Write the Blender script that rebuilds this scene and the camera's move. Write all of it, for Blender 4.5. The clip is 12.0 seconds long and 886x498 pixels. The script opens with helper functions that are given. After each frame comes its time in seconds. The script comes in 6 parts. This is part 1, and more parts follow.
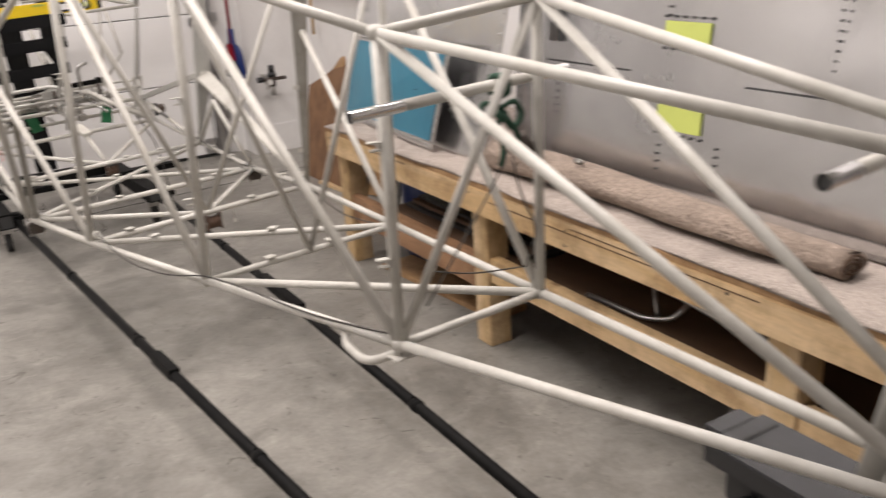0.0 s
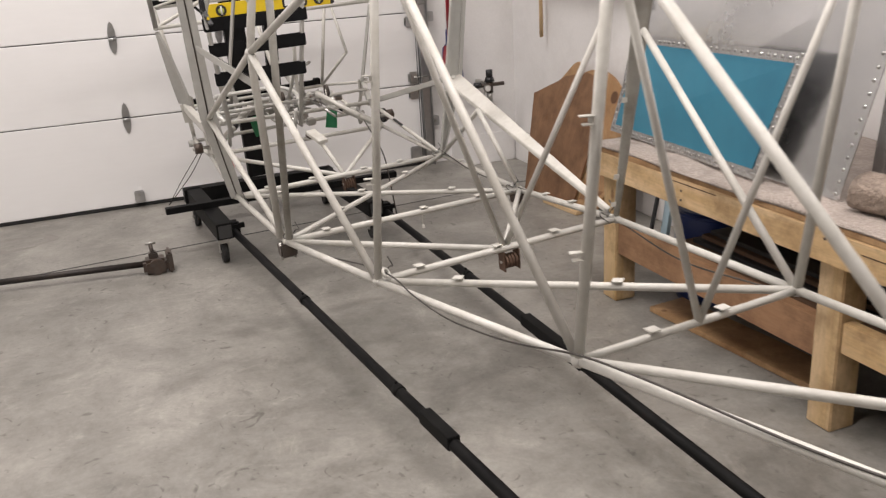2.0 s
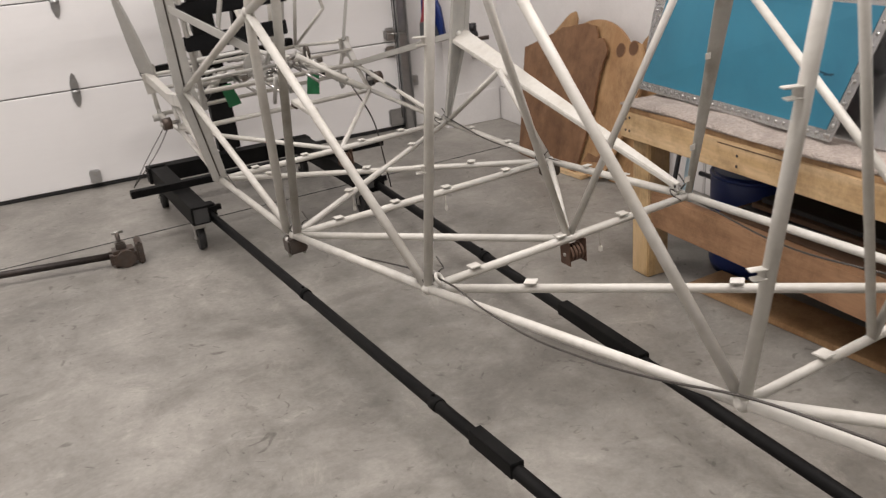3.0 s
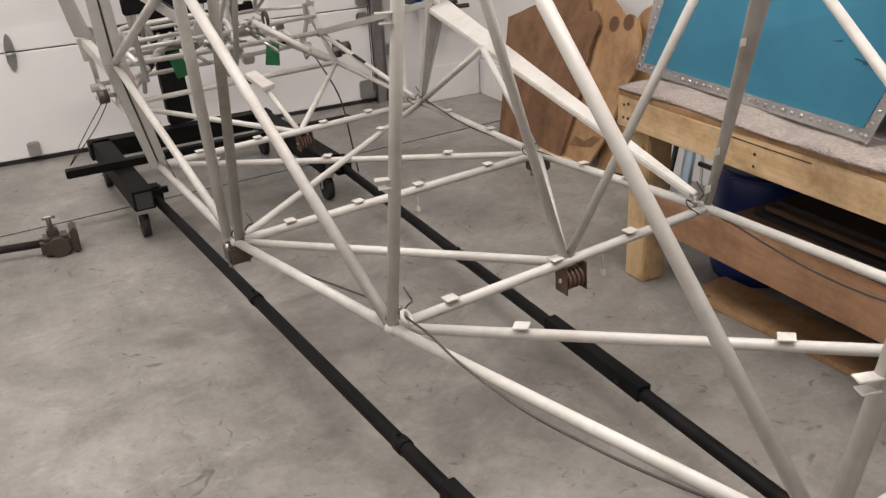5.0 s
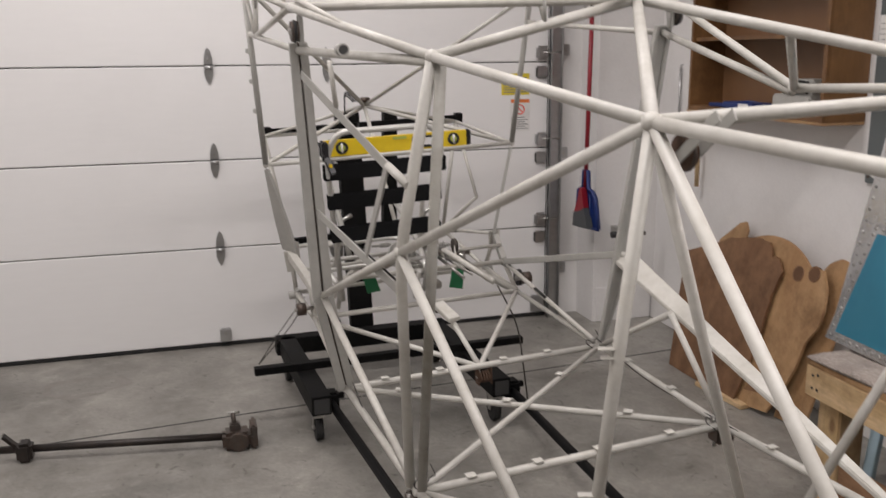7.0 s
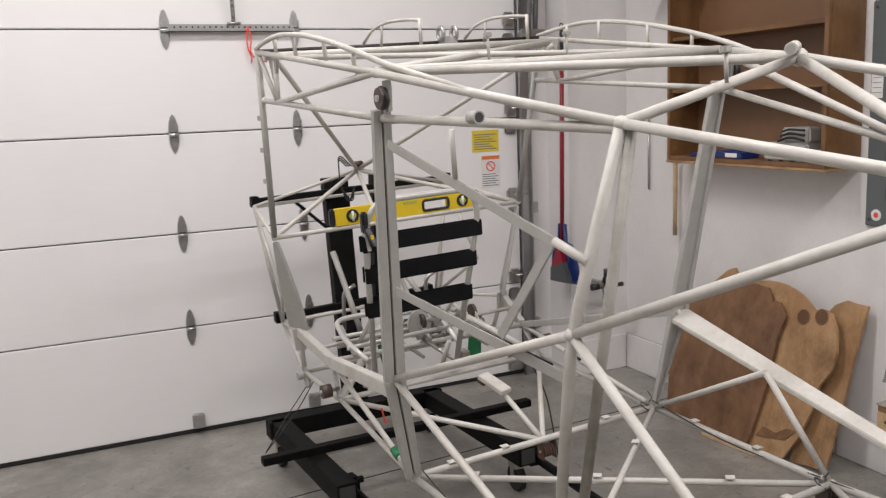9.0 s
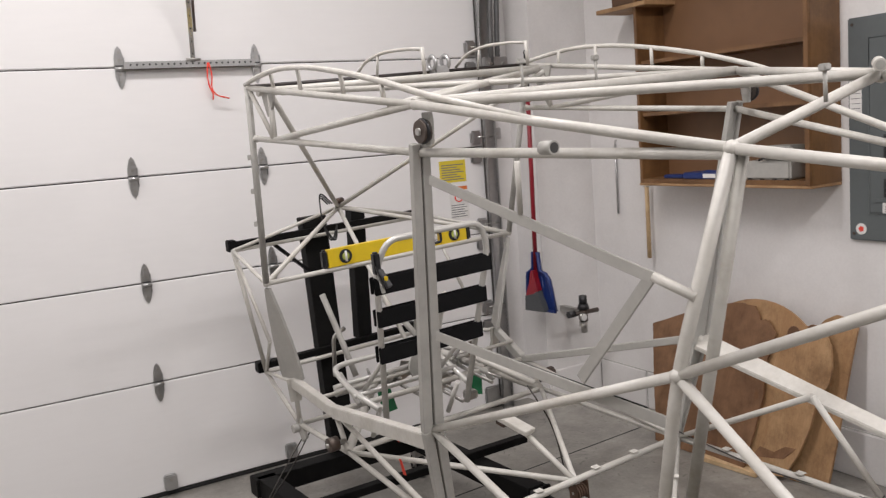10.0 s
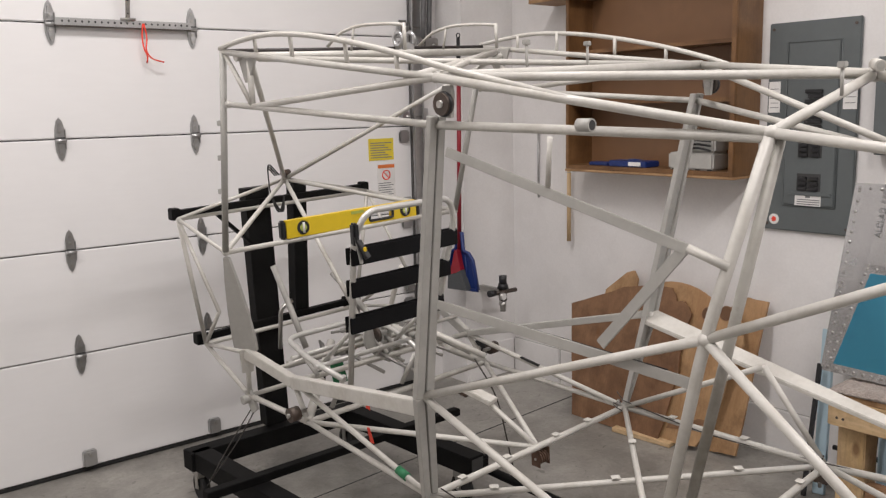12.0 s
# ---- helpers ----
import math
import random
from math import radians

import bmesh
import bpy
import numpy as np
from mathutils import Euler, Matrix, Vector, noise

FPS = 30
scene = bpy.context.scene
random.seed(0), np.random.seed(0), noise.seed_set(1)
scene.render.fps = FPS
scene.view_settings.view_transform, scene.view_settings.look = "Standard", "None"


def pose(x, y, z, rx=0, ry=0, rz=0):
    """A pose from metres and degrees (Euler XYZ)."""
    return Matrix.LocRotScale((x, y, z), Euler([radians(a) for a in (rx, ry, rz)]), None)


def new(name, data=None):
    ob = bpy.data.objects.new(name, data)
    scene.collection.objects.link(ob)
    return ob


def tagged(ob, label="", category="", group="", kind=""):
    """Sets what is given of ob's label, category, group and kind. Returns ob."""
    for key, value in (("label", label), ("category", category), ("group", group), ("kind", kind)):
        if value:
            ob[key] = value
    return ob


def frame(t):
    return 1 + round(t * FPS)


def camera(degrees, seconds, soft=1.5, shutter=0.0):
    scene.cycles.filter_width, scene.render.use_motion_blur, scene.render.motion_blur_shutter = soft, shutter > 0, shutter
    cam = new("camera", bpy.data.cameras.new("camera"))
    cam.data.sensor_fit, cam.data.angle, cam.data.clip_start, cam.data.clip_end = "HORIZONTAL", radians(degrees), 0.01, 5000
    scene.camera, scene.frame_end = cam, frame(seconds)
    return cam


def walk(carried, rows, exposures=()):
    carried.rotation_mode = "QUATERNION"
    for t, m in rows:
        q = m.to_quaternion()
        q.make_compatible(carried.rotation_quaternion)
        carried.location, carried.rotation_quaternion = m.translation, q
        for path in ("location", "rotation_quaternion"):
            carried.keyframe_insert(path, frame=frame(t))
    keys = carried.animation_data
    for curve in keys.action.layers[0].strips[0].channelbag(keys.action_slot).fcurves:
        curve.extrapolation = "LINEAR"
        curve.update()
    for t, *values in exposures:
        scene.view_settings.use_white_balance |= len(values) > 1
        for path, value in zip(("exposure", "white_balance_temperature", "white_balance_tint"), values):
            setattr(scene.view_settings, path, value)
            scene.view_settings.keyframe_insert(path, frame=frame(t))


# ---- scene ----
cam = camera(54.26, 12.0, soft=1.25, shutter=0.4)
# seconds, eye x y z, yaw, pitch, lean to the right
ROWS = [
    (0.0, 0.110, -5.889, 1.365, -30.05, -20.07, 3.63),
    (0.5, 0.013, -5.766, 1.356, -23.87, -19.79, 3.60),
    (1.0, -0.055, -5.640, 1.337, -22.49, -20.43, 3.94),
    (1.5, -0.085, -5.445, 1.331, -21.26, -19.53, 3.95),
    (2.0, -0.105, -5.186, 1.323, -20.76, -19.15, 3.43),
    (2.5, -0.142, -5.002, 1.312, -21.10, -20.37, 3.56),
    (3.0, -0.168, -4.757, 1.297, -24.09, -22.32, 4.74),
    (3.2, -0.149, -4.694, 1.286, -24.81, -22.97, 4.90),
    (4.8, -0.006, -4.430, 1.254, -25.86, -24.85, 3.25),
    (5.0, -0.011, -4.441, 1.259, -25.83, -24.68, 3.04),
    (5.5, -0.027, -4.443, 1.320, -24.24, -21.51, 2.33),
    (6.0, -0.053, -4.414, 1.396, -20.50, -16.91, 1.90),
    (6.5, -0.056, -4.391, 1.423, -18.58, -14.95, 1.12),
    (7.0, -0.086, -4.409, 1.459, -15.88, -12.64, 0.55),
    (7.5, -0.128, -4.354, 1.497, -13.97, -10.15, 0.35),
    (7.7, -0.180, -4.360, 1.494, -13.90, -9.27, 0.48),
    (9.3, -0.584, -4.012, 1.497, -26.22, -9.19, 3.12),
    (9.5, -0.620, -3.968, 1.508, -26.95, -8.46, 3.79),
    (10.0, -0.718, -3.845, 1.515, -29.83, -7.76, 4.36),
    (10.5, -0.875, -3.780, 1.533, -34.61, -8.27, 5.31),
    (11.0, -0.965, -3.760, 1.537, -37.23, -8.39, 4.45),
    (11.5, -0.994, -3.752, 1.526, -38.31, -8.71, 2.95),
    (12.0, -1.017, -3.714, 1.509, -38.88, -9.26, 1.29),
]
walk(cam, [(t, pose(x, y, z, 90 + pitch, 0, yaw) @ pose(0, 0, 0, 0, 0, -lean)) for t, x, y, z, yaw, pitch, lean in ROWS],
     exposures=[(0.0, -0.06, 6700, 13), (1.0, -0.12, 6650, 12), (2.5, -0.15, 6600, 12), (3.0, -0.18, 6600, 12), (5.0, -0.16, 6600, 13), (5.5, -0.1, 6600, 13), (6.5, -0.44, 6500, 13), (7.5, -0.67, 6450, 12),
                (9.5, -0.36, 6350, 12), (10.5, -0.47, 6400, 12), (12.0, -0.42, 6450, 12)])

# ---- light ----
world = bpy.data.worlds.new("world")
scene.world = world
world.use_nodes = True
world.node_tree.nodes["Background"].inputs[0].default_value = (0.9, 0.95, 1.0, 1)
world.node_tree.nodes["Background"].inputs[1].default_value = 0.02
scene.view_settings.exposure = 0.0


def ceiling_lamp(x, y, z, sx, sy, watts, colour=(1.0, 0.95, 0.92)):
    data = bpy.data.lights.new("unseen_ceiling_light", "AREA")
    data.shape, data.size, data.size_y, data.energy, data.color = "RECTANGLE", sx, sy, watts, colour
    ob = new("unseen_ceiling_light", data)
    ob.location = (x, y, z)
    return ob


# Unseen ceiling lights: the third follows floor shadows, the others only add brightness.
ceiling_lamp(-2.0, -1.6, 3.74, 1.2, 0.3, 50)
ceiling_lamp(-0.1, -1.6, 3.74, 1.2, 0.3, 64)
ceiling_lamp(1.3, -4.3, 3.74, 1.2, 0.24, 74)
ceiling_lamp(0.4, -6.4, 3.74, 0.3, 1.2, 22)
ceiling_lamp(-0.6, -4.2, 3.74, 1.2, 0.24, 74)

# ---- materials ----
MATS = {}


def material(name, colour, rough=0.5, metal=0.0, grain=30.0, vary=0.12, bump=0.05, stain=2.0, stain_amount=0.12,
             stain_colour=None, coat=0.0, bump_dist=0.002, rough_vary=0.12, stretch=(1, 1, 1), spec=0.5):
    """A surface with grain, larger stains and relief, at real size in object coordinates."""
    if name in MATS:
        return MATS[name]
    m = bpy.data.materials.new(name)
    m.use_nodes = True
    nt = m.node_tree
    N, L = nt.nodes, nt.links
    b = N["Principled BSDF"]
    geo = N.new("ShaderNodeNewGeometry")
    mp = N.new("ShaderNodeMapping")
    mp.inputs["Scale"].default_value = stretch
    L.new(geo.outputs["Position"], mp.inputs["Vector"])
    fine = N.new("ShaderNodeTexNoise")
    fine.inputs["Scale"].default_value, fine.inputs["Detail"].default_value = grain, 6
    big = N.new("ShaderNodeTexNoise")
    big.inputs["Scale"].default_value, big.inputs["Detail"].default_value, big.inputs["Roughness"].default_value = stain, 5, 0.65
    L.new(mp.outputs[0], fine.inputs["Vector"])
    L.new(geo.outputs["Position"], big.inputs["Vector"])
    dark = [c * (1 - vary) for c in colour]
    light = [min(1, c * (1 + vary)) for c in colour]
    ramp = N.new("ShaderNodeMix")
    ramp.data_type = "RGBA"
    ramp.inputs["A"].default_value, ramp.inputs["B"].default_value = (*dark, 1), (*light, 1)
    L.new(fine.outputs["Fac"], ramp.inputs["Factor"])
    sharp = N.new("ShaderNodeMapRange")
    sharp.inputs["From Min"].default_value, sharp.inputs["From Max"].default_value = 0.45, 0.75
    sharp.inputs["To Max"].default_value = stain_amount * 4
    L.new(big.outputs["Fac"], sharp.inputs["Value"])
    mix = N.new("ShaderNodeMix")
    mix.data_type = "RGBA"
    mix.inputs["B"].default_value = (*(stain_colour or [c * 0.55 for c in colour]), 1)
    L.new(sharp.outputs[0], mix.inputs["Factor"])
    L.new(ramp.outputs["Result"], mix.inputs["A"])
    L.new(mix.outputs["Result"], b.inputs["Base Color"])
    rr = N.new("ShaderNodeMapRange")
    rr.inputs["To Min"].default_value, rr.inputs["To Max"].default_value = max(0.03, rough - rough_vary), min(1, rough + rough_vary)
    L.new(big.outputs["Fac"], rr.inputs["Value"])
    L.new(rr.outputs[0], b.inputs["Roughness"])
    b.inputs["Metallic"].default_value = metal
    b.inputs["Specular IOR Level"].default_value = spec
    b.inputs["Coat Weight"].default_value = coat
    if bump:
        bp = N.new("ShaderNodeBump")
        bp.inputs["Strength"].default_value, bp.inputs["Distance"].default_value = bump, bump_dist
        L.new(fine.outputs["Fac"], bp.inputs["Height"])
        L.new(bp.outputs[0], b.inputs["Normal"])
    MATS[name] = m
    return m


def wood(name, light, dark, along="y", rings=14.0, rough=0.6, knots=True):
    """Timber with long grain bands and a few knots."""
    if name in MATS:
        return MATS[name]
    m = bpy.data.materials.new(name)
    m.use_nodes = True
    nt = m.node_tree
    N, L = nt.nodes, nt.links
    b = N["Principled BSDF"]
    geo, info = N.new("ShaderNodeNewGeometry"), N.new("ShaderNodeObjectInfo")
    mp = N.new("ShaderNodeMapping")
    mp.inputs["Scale"].default_value = {"x": (0.12, 1, 1), "y": (1, 0.12, 1), "z": (1, 1, 0.12)}[along]
    shift = N.new("ShaderNodeVectorMath")
    shift.operation = "SCALE"
    shift.inputs[0].default_value = (7.3, 3.1, 5.7)
    L.new(info.outputs["Random"], shift.inputs["Scale"])
    add = N.new("ShaderNodeVectorMath")
    L.new(geo.outputs["Position"], add.inputs[0])
    L.new(shift.outputs[0], add.inputs[1])
    L.new(add.outputs[0], mp.inputs["Vector"])
    n1 = N.new("ShaderNodeTexNoise")
    n1.inputs["Scale"].default_value, n1.inputs["Detail"].default_value, n1.inputs["Distortion"].default_value = rings, 4, 1.2
    n2 = N.new("ShaderNodeTexNoise")
    n2.inputs["Scale"].default_value, n2.inputs["Detail"].default_value = 140, 3
    L.new(mp.outputs[0], n1.inputs["Vector"])
    L.new(mp.outputs[0], n2.inputs["Vector"])
    ramp = N.new("ShaderNodeValToRGB")
    ramp.color_ramp.elements[0].position, ramp.color_ramp.elements[1].position = 0.32, 0.68
    ramp.color_ramp.elements[0].color, ramp.color_ramp.elements[1].color = (*dark, 1), (*light, 1)
    L.new(n1.outputs["Fac"], ramp.inputs[0])
    mul = N.new("ShaderNodeMix")
    mul.data_type, mul.blend_type = "RGBA", "MULTIPLY"
    mul.inputs["Factor"].default_value = 0.35
    L.new(ramp.outputs[0], mul.inputs["A"])
    L.new(n2.outputs["Fac"], mul.inputs["B"])
    dirt = N.new("ShaderNodeTexNoise")
    dirt.inputs["Scale"].default_value, dirt.inputs["Detail"].default_value, dirt.inputs["Roughness"].default_value = 7, 9, 0.72
    L.new(add.outputs[0], dirt.inputs["Vector"])
    dr = N.new("ShaderNodeValToRGB")
    dr.color_ramp.elements[0].position, dr.color_ramp.elements[1].position = 0.33, 0.55
    dr.color_ramp.elements[0].color, dr.color_ramp.elements[1].color = (0.5, 0.44, 0.38, 1), (1.08, 1.07, 1.06, 1)
    L.new(dirt.outputs["Fac"], dr.inputs[0])
    worn = N.new("ShaderNodeMix")
    worn.data_type, worn.blend_type = "RGBA", "MULTIPLY"
    worn.inputs["Factor"].default_value = 0.75
    L.new(mul.outputs["Result"], worn.inputs["A"])
    L.new(dr.outputs[0], worn.inputs["B"])
    last = worn.outputs["Result"]
    if knots:
        v = N.new("ShaderNodeTexVoronoi")
        v.inputs["Scale"].default_value = 7.0
        mp2 = N.new("ShaderNodeMapping")
        mp2.inputs["Scale"].default_value = {"x": (0.5, 1, 1), "y": (1, 0.5, 1), "z": (1, 1, 0.5)}[along]
        L.new(add.outputs[0], mp2.inputs["Vector"])
        L.new(mp2.outputs[0], v.inputs["Vector"])
        kr = N.new("ShaderNodeMapRange")
        kr.inputs["From Min"].default_value, kr.inputs["From Max"].default_value = 0.05, 0.11
        kr.inputs["To Min"].default_value, kr.inputs["To Max"].default_value = 0.75, 0.0
        L.new(v.outputs["Distance"], kr.inputs["Value"])
        km = N.new("ShaderNodeMix")
        km.data_type = "RGBA"
        km.inputs["B"].default_value = (0.16, 0.07, 0.025, 1)
        L.new(kr.outputs[0], km.inputs["Factor"])
        L.new(last, km.inputs["A"])
        last = km.outputs["Result"]
    L.new(last, b.inputs["Base Color"])
    b.inputs["Roughness"].default_value = rough
    bp = N.new("ShaderNodeBump")
    bp.inputs["Strength"].default_value, bp.inputs["Distance"].default_value = 0.25, 0.001
    L.new(n1.outputs["Fac"], bp.inputs["Height"])
    L.new(bp.outputs[0], b.inputs["Normal"])
    MATS[name] = m
    return m


def concrete():
    """Trowelled shop floor: cloudy grey with darker stains, scuffs and pits."""
    m = bpy.data.materials.new("concrete_floor")
    m.use_nodes = True
    nt = m.node_tree
    N, L = nt.nodes, nt.links
    b = N["Principled BSDF"]
    geo = N.new("ShaderNodeNewGeometry")

    def noise_tex(scale, detail, rough, dist=0.0):
        n = N.new("ShaderNodeTexNoise")
        n.inputs["Scale"].default_value, n.inputs["Detail"].default_value = scale, detail
        n.inputs["Roughness"].default_value, n.inputs["Distortion"].default_value = rough, dist
        L.new(geo.outputs["Position"], n.inputs["Vector"])
        return n.outputs["Fac"]

    def ramp(fac, p0, c0, p1, c1):
        r = N.new("ShaderNodeValToRGB")
        e = r.color_ramp.elements
        e[0].position, e[0].color, e[1].position, e[1].color = p0, (*c0, 1), p1, (*c1, 1)
        L.new(fac, r.inputs[0])
        return r.outputs[0]

    def multiply(a, c, f):
        k = N.new("ShaderNodeMix")
        k.data_type, k.blend_type = "RGBA", "MULTIPLY"
        k.inputs["Factor"].default_value = f
        L.new(a, k.inputs["A"])
        L.new(c, k.inputs["B"])
        return k.outputs["Result"]

    cloud, mid, fine, scuff = noise_tex(1.3, 6, 0.6, 0.6), noise_tex(6, 8, 0.7, 0.9), noise_tex(60, 6, 0.7), noise_tex(11, 3, 0.5, 3.0)
    base = ramp(cloud, 0.3, (0.195, 0.186, 0.170), 0.72, (0.385, 0.368, 0.339))
    base = multiply(base, ramp(mid, 0.34, (0.66, 0.65, 0.64), 0.6, (1, 1, 1)), 0.7)
    base = multiply(base, ramp(fine, 0.3, (0.82, 0.82, 0.82), 0.62, (1, 1, 1)), 0.8)
    base = multiply(base, ramp(scuff, 0.27, (0.45, 0.44, 0.43), 0.36, (1, 1, 1)), 0.75)
    streak = noise_tex(2.6, 12, 0.78, 0.35)
    base = multiply(base, ramp(streak, 0.38, (0.66, 0.655, 0.63), 0.58, (1.1, 1.1, 1.085)), 0.7)
    pale = noise_tex(4.5, 9, 0.8, 0.8)
    k = N.new("ShaderNodeMix")
    k.data_type, k.blend_type = "RGBA", "ADD"
    k.inputs["B"].default_value = (0.12, 0.113, 0.10, 1)
    pr = N.new("ShaderNodeMapRange")
    pr.inputs["From Min"].default_value, pr.inputs["From Max"].default_value = 0.56, 0.74
    L.new(pale, pr.inputs["Value"])
    L.new(pr.outputs[0], k.inputs["Factor"])
    L.new(base, k.inputs["A"])
    base = k.outputs["Result"]
    L.new(base, b.inputs["Base Color"])
    rr = N.new("ShaderNodeMapRange")
    rr.inputs["To Min"].default_value, rr.inputs["To Max"].default_value = 0.3, 0.6
    L.new(mid, rr.inputs["Value"])
    L.new(rr.outputs[0], b.inputs["Roughness"])
    bp = N.new("ShaderNodeBump")
    bp.inputs["Strength"].default_value, bp.inputs["Distance"].default_value = 0.2, 0.002
    L.new(fine, bp.inputs["Height"])
    L.new(bp.outputs[0], b.inputs["Normal"])
    return m


FLOOR_MAT = concrete()
WALL = material("painted_drywall", (0.78, 0.765, 0.755), 0.7, grain=90, vary=0.05, bump=0.16, stain=2.6, stain_amount=0.07, stain_colour=(0.50, 0.48, 0.46))
DOOR = material("white_steel_door", (0.86, 0.85, 0.845), 0.42, grain=45, vary=0.02, bump=0.25, stain=0.8, stain_amount=0.03, stretch=(0.15, 1, 1), bump_dist=0.001)
UNSEENWALL = material("unseen_wall_grey", (0.27, 0.255, 0.24), 0.85, grain=40, vary=0.06, bump=0.1, stain=1.5, stain_amount=0.08)
CEIL = material("ceiling_paint", (0.60, 0.585, 0.57), 0.8, grain=60, vary=0.03, bump=0.1)
DARKJOINT = material("dark_gap", (0.05, 0.05, 0.05), 0.8)
RUBBER = material("black_rubber", (0.018, 0.018, 0.018), 0.75, grain=120, vary=0.3)
WHITE = material("frame_paint", (0.57, 0.554, 0.513), 0.42, grain=70, vary=0.11, bump=0.2, stain=11, stain_amount=0.11, spec=0.5, stain_colour=(0.32, 0.29, 0.235))
STAINPAINT = material("stained_primer", (0.35, 0.338, 0.305), 0.5, grain=50, vary=0.14, bump=0.1, stain=7, stain_amount=0.22, stain_colour=(0.17, 0.15, 0.115))
GREYPAINT = material("grey_primer", (0.42, 0.412, 0.385), 0.5, grain=60, vary=0.09, bump=0.1, stain=8, stain_amount=0.08)
DARKGALV = material("weathered_conduit", (0.15, 0.15, 0.15), 0.45, 0.5, grain=40, vary=0.2, stain=8, stain_amount=0.2)
GALV = material("galvanised_steel", (0.52, 0.52, 0.52), 0.33, 0.9, grain=35, vary=0.16, stain=9, stain_amount=0.1)
STEEL = material("bare_steel", (0.50, 0.49, 0.47), 0.32, 1.0, grain=50, vary=0.15, stain=12, stain_amount=0.1)
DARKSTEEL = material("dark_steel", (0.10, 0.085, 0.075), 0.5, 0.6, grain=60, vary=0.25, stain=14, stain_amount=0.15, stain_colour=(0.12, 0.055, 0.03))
BLACK = material("black_enamel", (0.006, 0.006, 0.0062), 0.6, spec=0.12, grain=80, vary=0.3, bump=0.08, stain=6, stain_amount=0.1, stain_colour=(0.025, 0.024, 0.022))
PLASTIC = material("black_plastic", (0.02, 0.02, 0.022), 0.4, grain=90, vary=0.2)
STRAP = material("black_webbing", (0.009, 0.009, 0.010), 0.9, spec=0.2, grain=300, vary=0.5, bump=0.4)
RUST = material("rusty_pulley", (0.10, 0.055, 0.035), 0.75, grain=80, vary=0.4, stain=20, stain_amount=0.2)
BLACKPIPE = material("black_iron", (0.022, 0.018, 0.016), 0.45, 0.3, grain=70, vary=0.3, stain=12, stain_amount=0.12, stain_colour=(0.07, 0.05, 0.04))
CABLE = material("steel_cable", (0.10, 0.092, 0.085), 0.45, 0.8, grain=200, vary=0.3)
CHROME = material("bright_steel", (0.82, 0.82, 0.83), 0.16, 1.0, grain=60, vary=0.05, bump=0.02, stain=6, stain_amount=0.08)
ALU = material("aluminium_sheet", (0.67, 0.67, 0.675), 0.24, 0.95, grain=6, vary=0.14, bump=0.16, stain=3, stain_amount=0.16, bump_dist=0.01, rough_vary=0.15)
BLUE = material("blue_protective_film", (0.035, 0.20, 0.30), 0.33, grain=9, vary=0.10, bump=0.12, stain=4, stain_amount=0.12, bump_dist=0.004, stain_colour=(0.02, 0.13, 0.22))
SCRIBBLE = material("dark_marker", (0.012, 0.06, 0.10), 0.6)
LIME = material("lime_film", (0.55, 0.62, 0.16), 0.4, grain=14, vary=0.08)
YELLOW = material("yellow_level", (0.78, 0.56, 0.02), 0.36, grain=60, vary=0.05, stain=12, stain_amount=0.05)
LABEL = material("yellow_label", (0.80, 0.64, 0.05), 0.5)
PAPER = material("white_label", (0.80, 0.79, 0.77), 0.55)
INK = material("grey_print", (0.22, 0.22, 0.22), 0.7)
ORANGE = material("orange_print", (0.75, 0.20, 0.05), 0.6)
RED = material("red_plastic", (0.26, 0.010, 0.022), 0.4, grain=60, vary=0.08)
BLUEP = material("blue_plastic", (0.009, 0.028, 0.15), 0.4, grain=60, vary=0.12)
GREEN = material("green_tape", (0.02, 0.20, 0.08), 0.5, grain=60, vary=0.12)
DARKGREEN = material("dark_green_cord", (0.01, 0.055, 0.03), 0.7, grain=80, vary=0.25)
REDTAPE = material("red_tag", (0.85, 0.07, 0.04), 0.6)
PANELGREY = material("grey_panel_enamel", (0.115, 0.13, 0.132), 0.45, grain=70, vary=0.05, stain=5, stain_amount=0.06)
PINE = wood("pine_lumber", (0.80, 0.60, 0.37), (0.64, 0.43, 0.21), "y", 9)
PINE_UP = wood("pine_post", (0.78, 0.59, 0.37), (0.63, 0.43, 0.21), "z", 9)
BROWNWOOD = wood("weathered_board", (0.46, 0.27, 0.15), (0.32, 0.17, 0.09), "y", 12)
PLY = wood("plywood_sheet", (0.52, 0.33, 0.17), (0.38, 0.215, 0.10), "z", 7)
SCUFFPLY = wood("scuffed_brown_board", (0.30, 0.165, 0.085), (0.20, 0.10, 0.048), "z", 7)
HOLEWOOD = material("shaded_hole", (0.13, 0.065, 0.032), 0.8, grain=30, vary=0.2)
CABINET = wood("stained_cabinet", (0.25, 0.13, 0.052), (0.17, 0.082, 0.03), "z", 6, 0.45, False)
CABBACK = material("cabinet_back", (0.19, 0.098, 0.046), 0.5, grain=20, vary=0.15, stain=5, stain_amount=0.08)
CARPET = material("beige_carpet", (0.42, 0.36, 0.32), 0.95, grain=110, vary=0.45, bump=1.0, stain=8, stain_amount=0.16, bump_dist=0.010)
ROLLCARPET = material("brown_carpet", (0.31, 0.245, 0.20), 0.95, grain=85, vary=0.5, bump=1.0, stain=11, stain_amount=0.22, bump_dist=0.014)
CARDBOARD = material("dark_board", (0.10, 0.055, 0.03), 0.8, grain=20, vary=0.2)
LIGHTBLUE = material("pale_blue_paint", (0.42, 0.56, 0.64), 0.5, grain=40, vary=0.06)
GLASS = material("vial_glass", (0.45, 0.5, 0.12), 0.1)
DUSTPAN_GREY = material("grey_bristles", (0.07, 0.075, 0.08), 0.7, grain=150, vary=0.3)

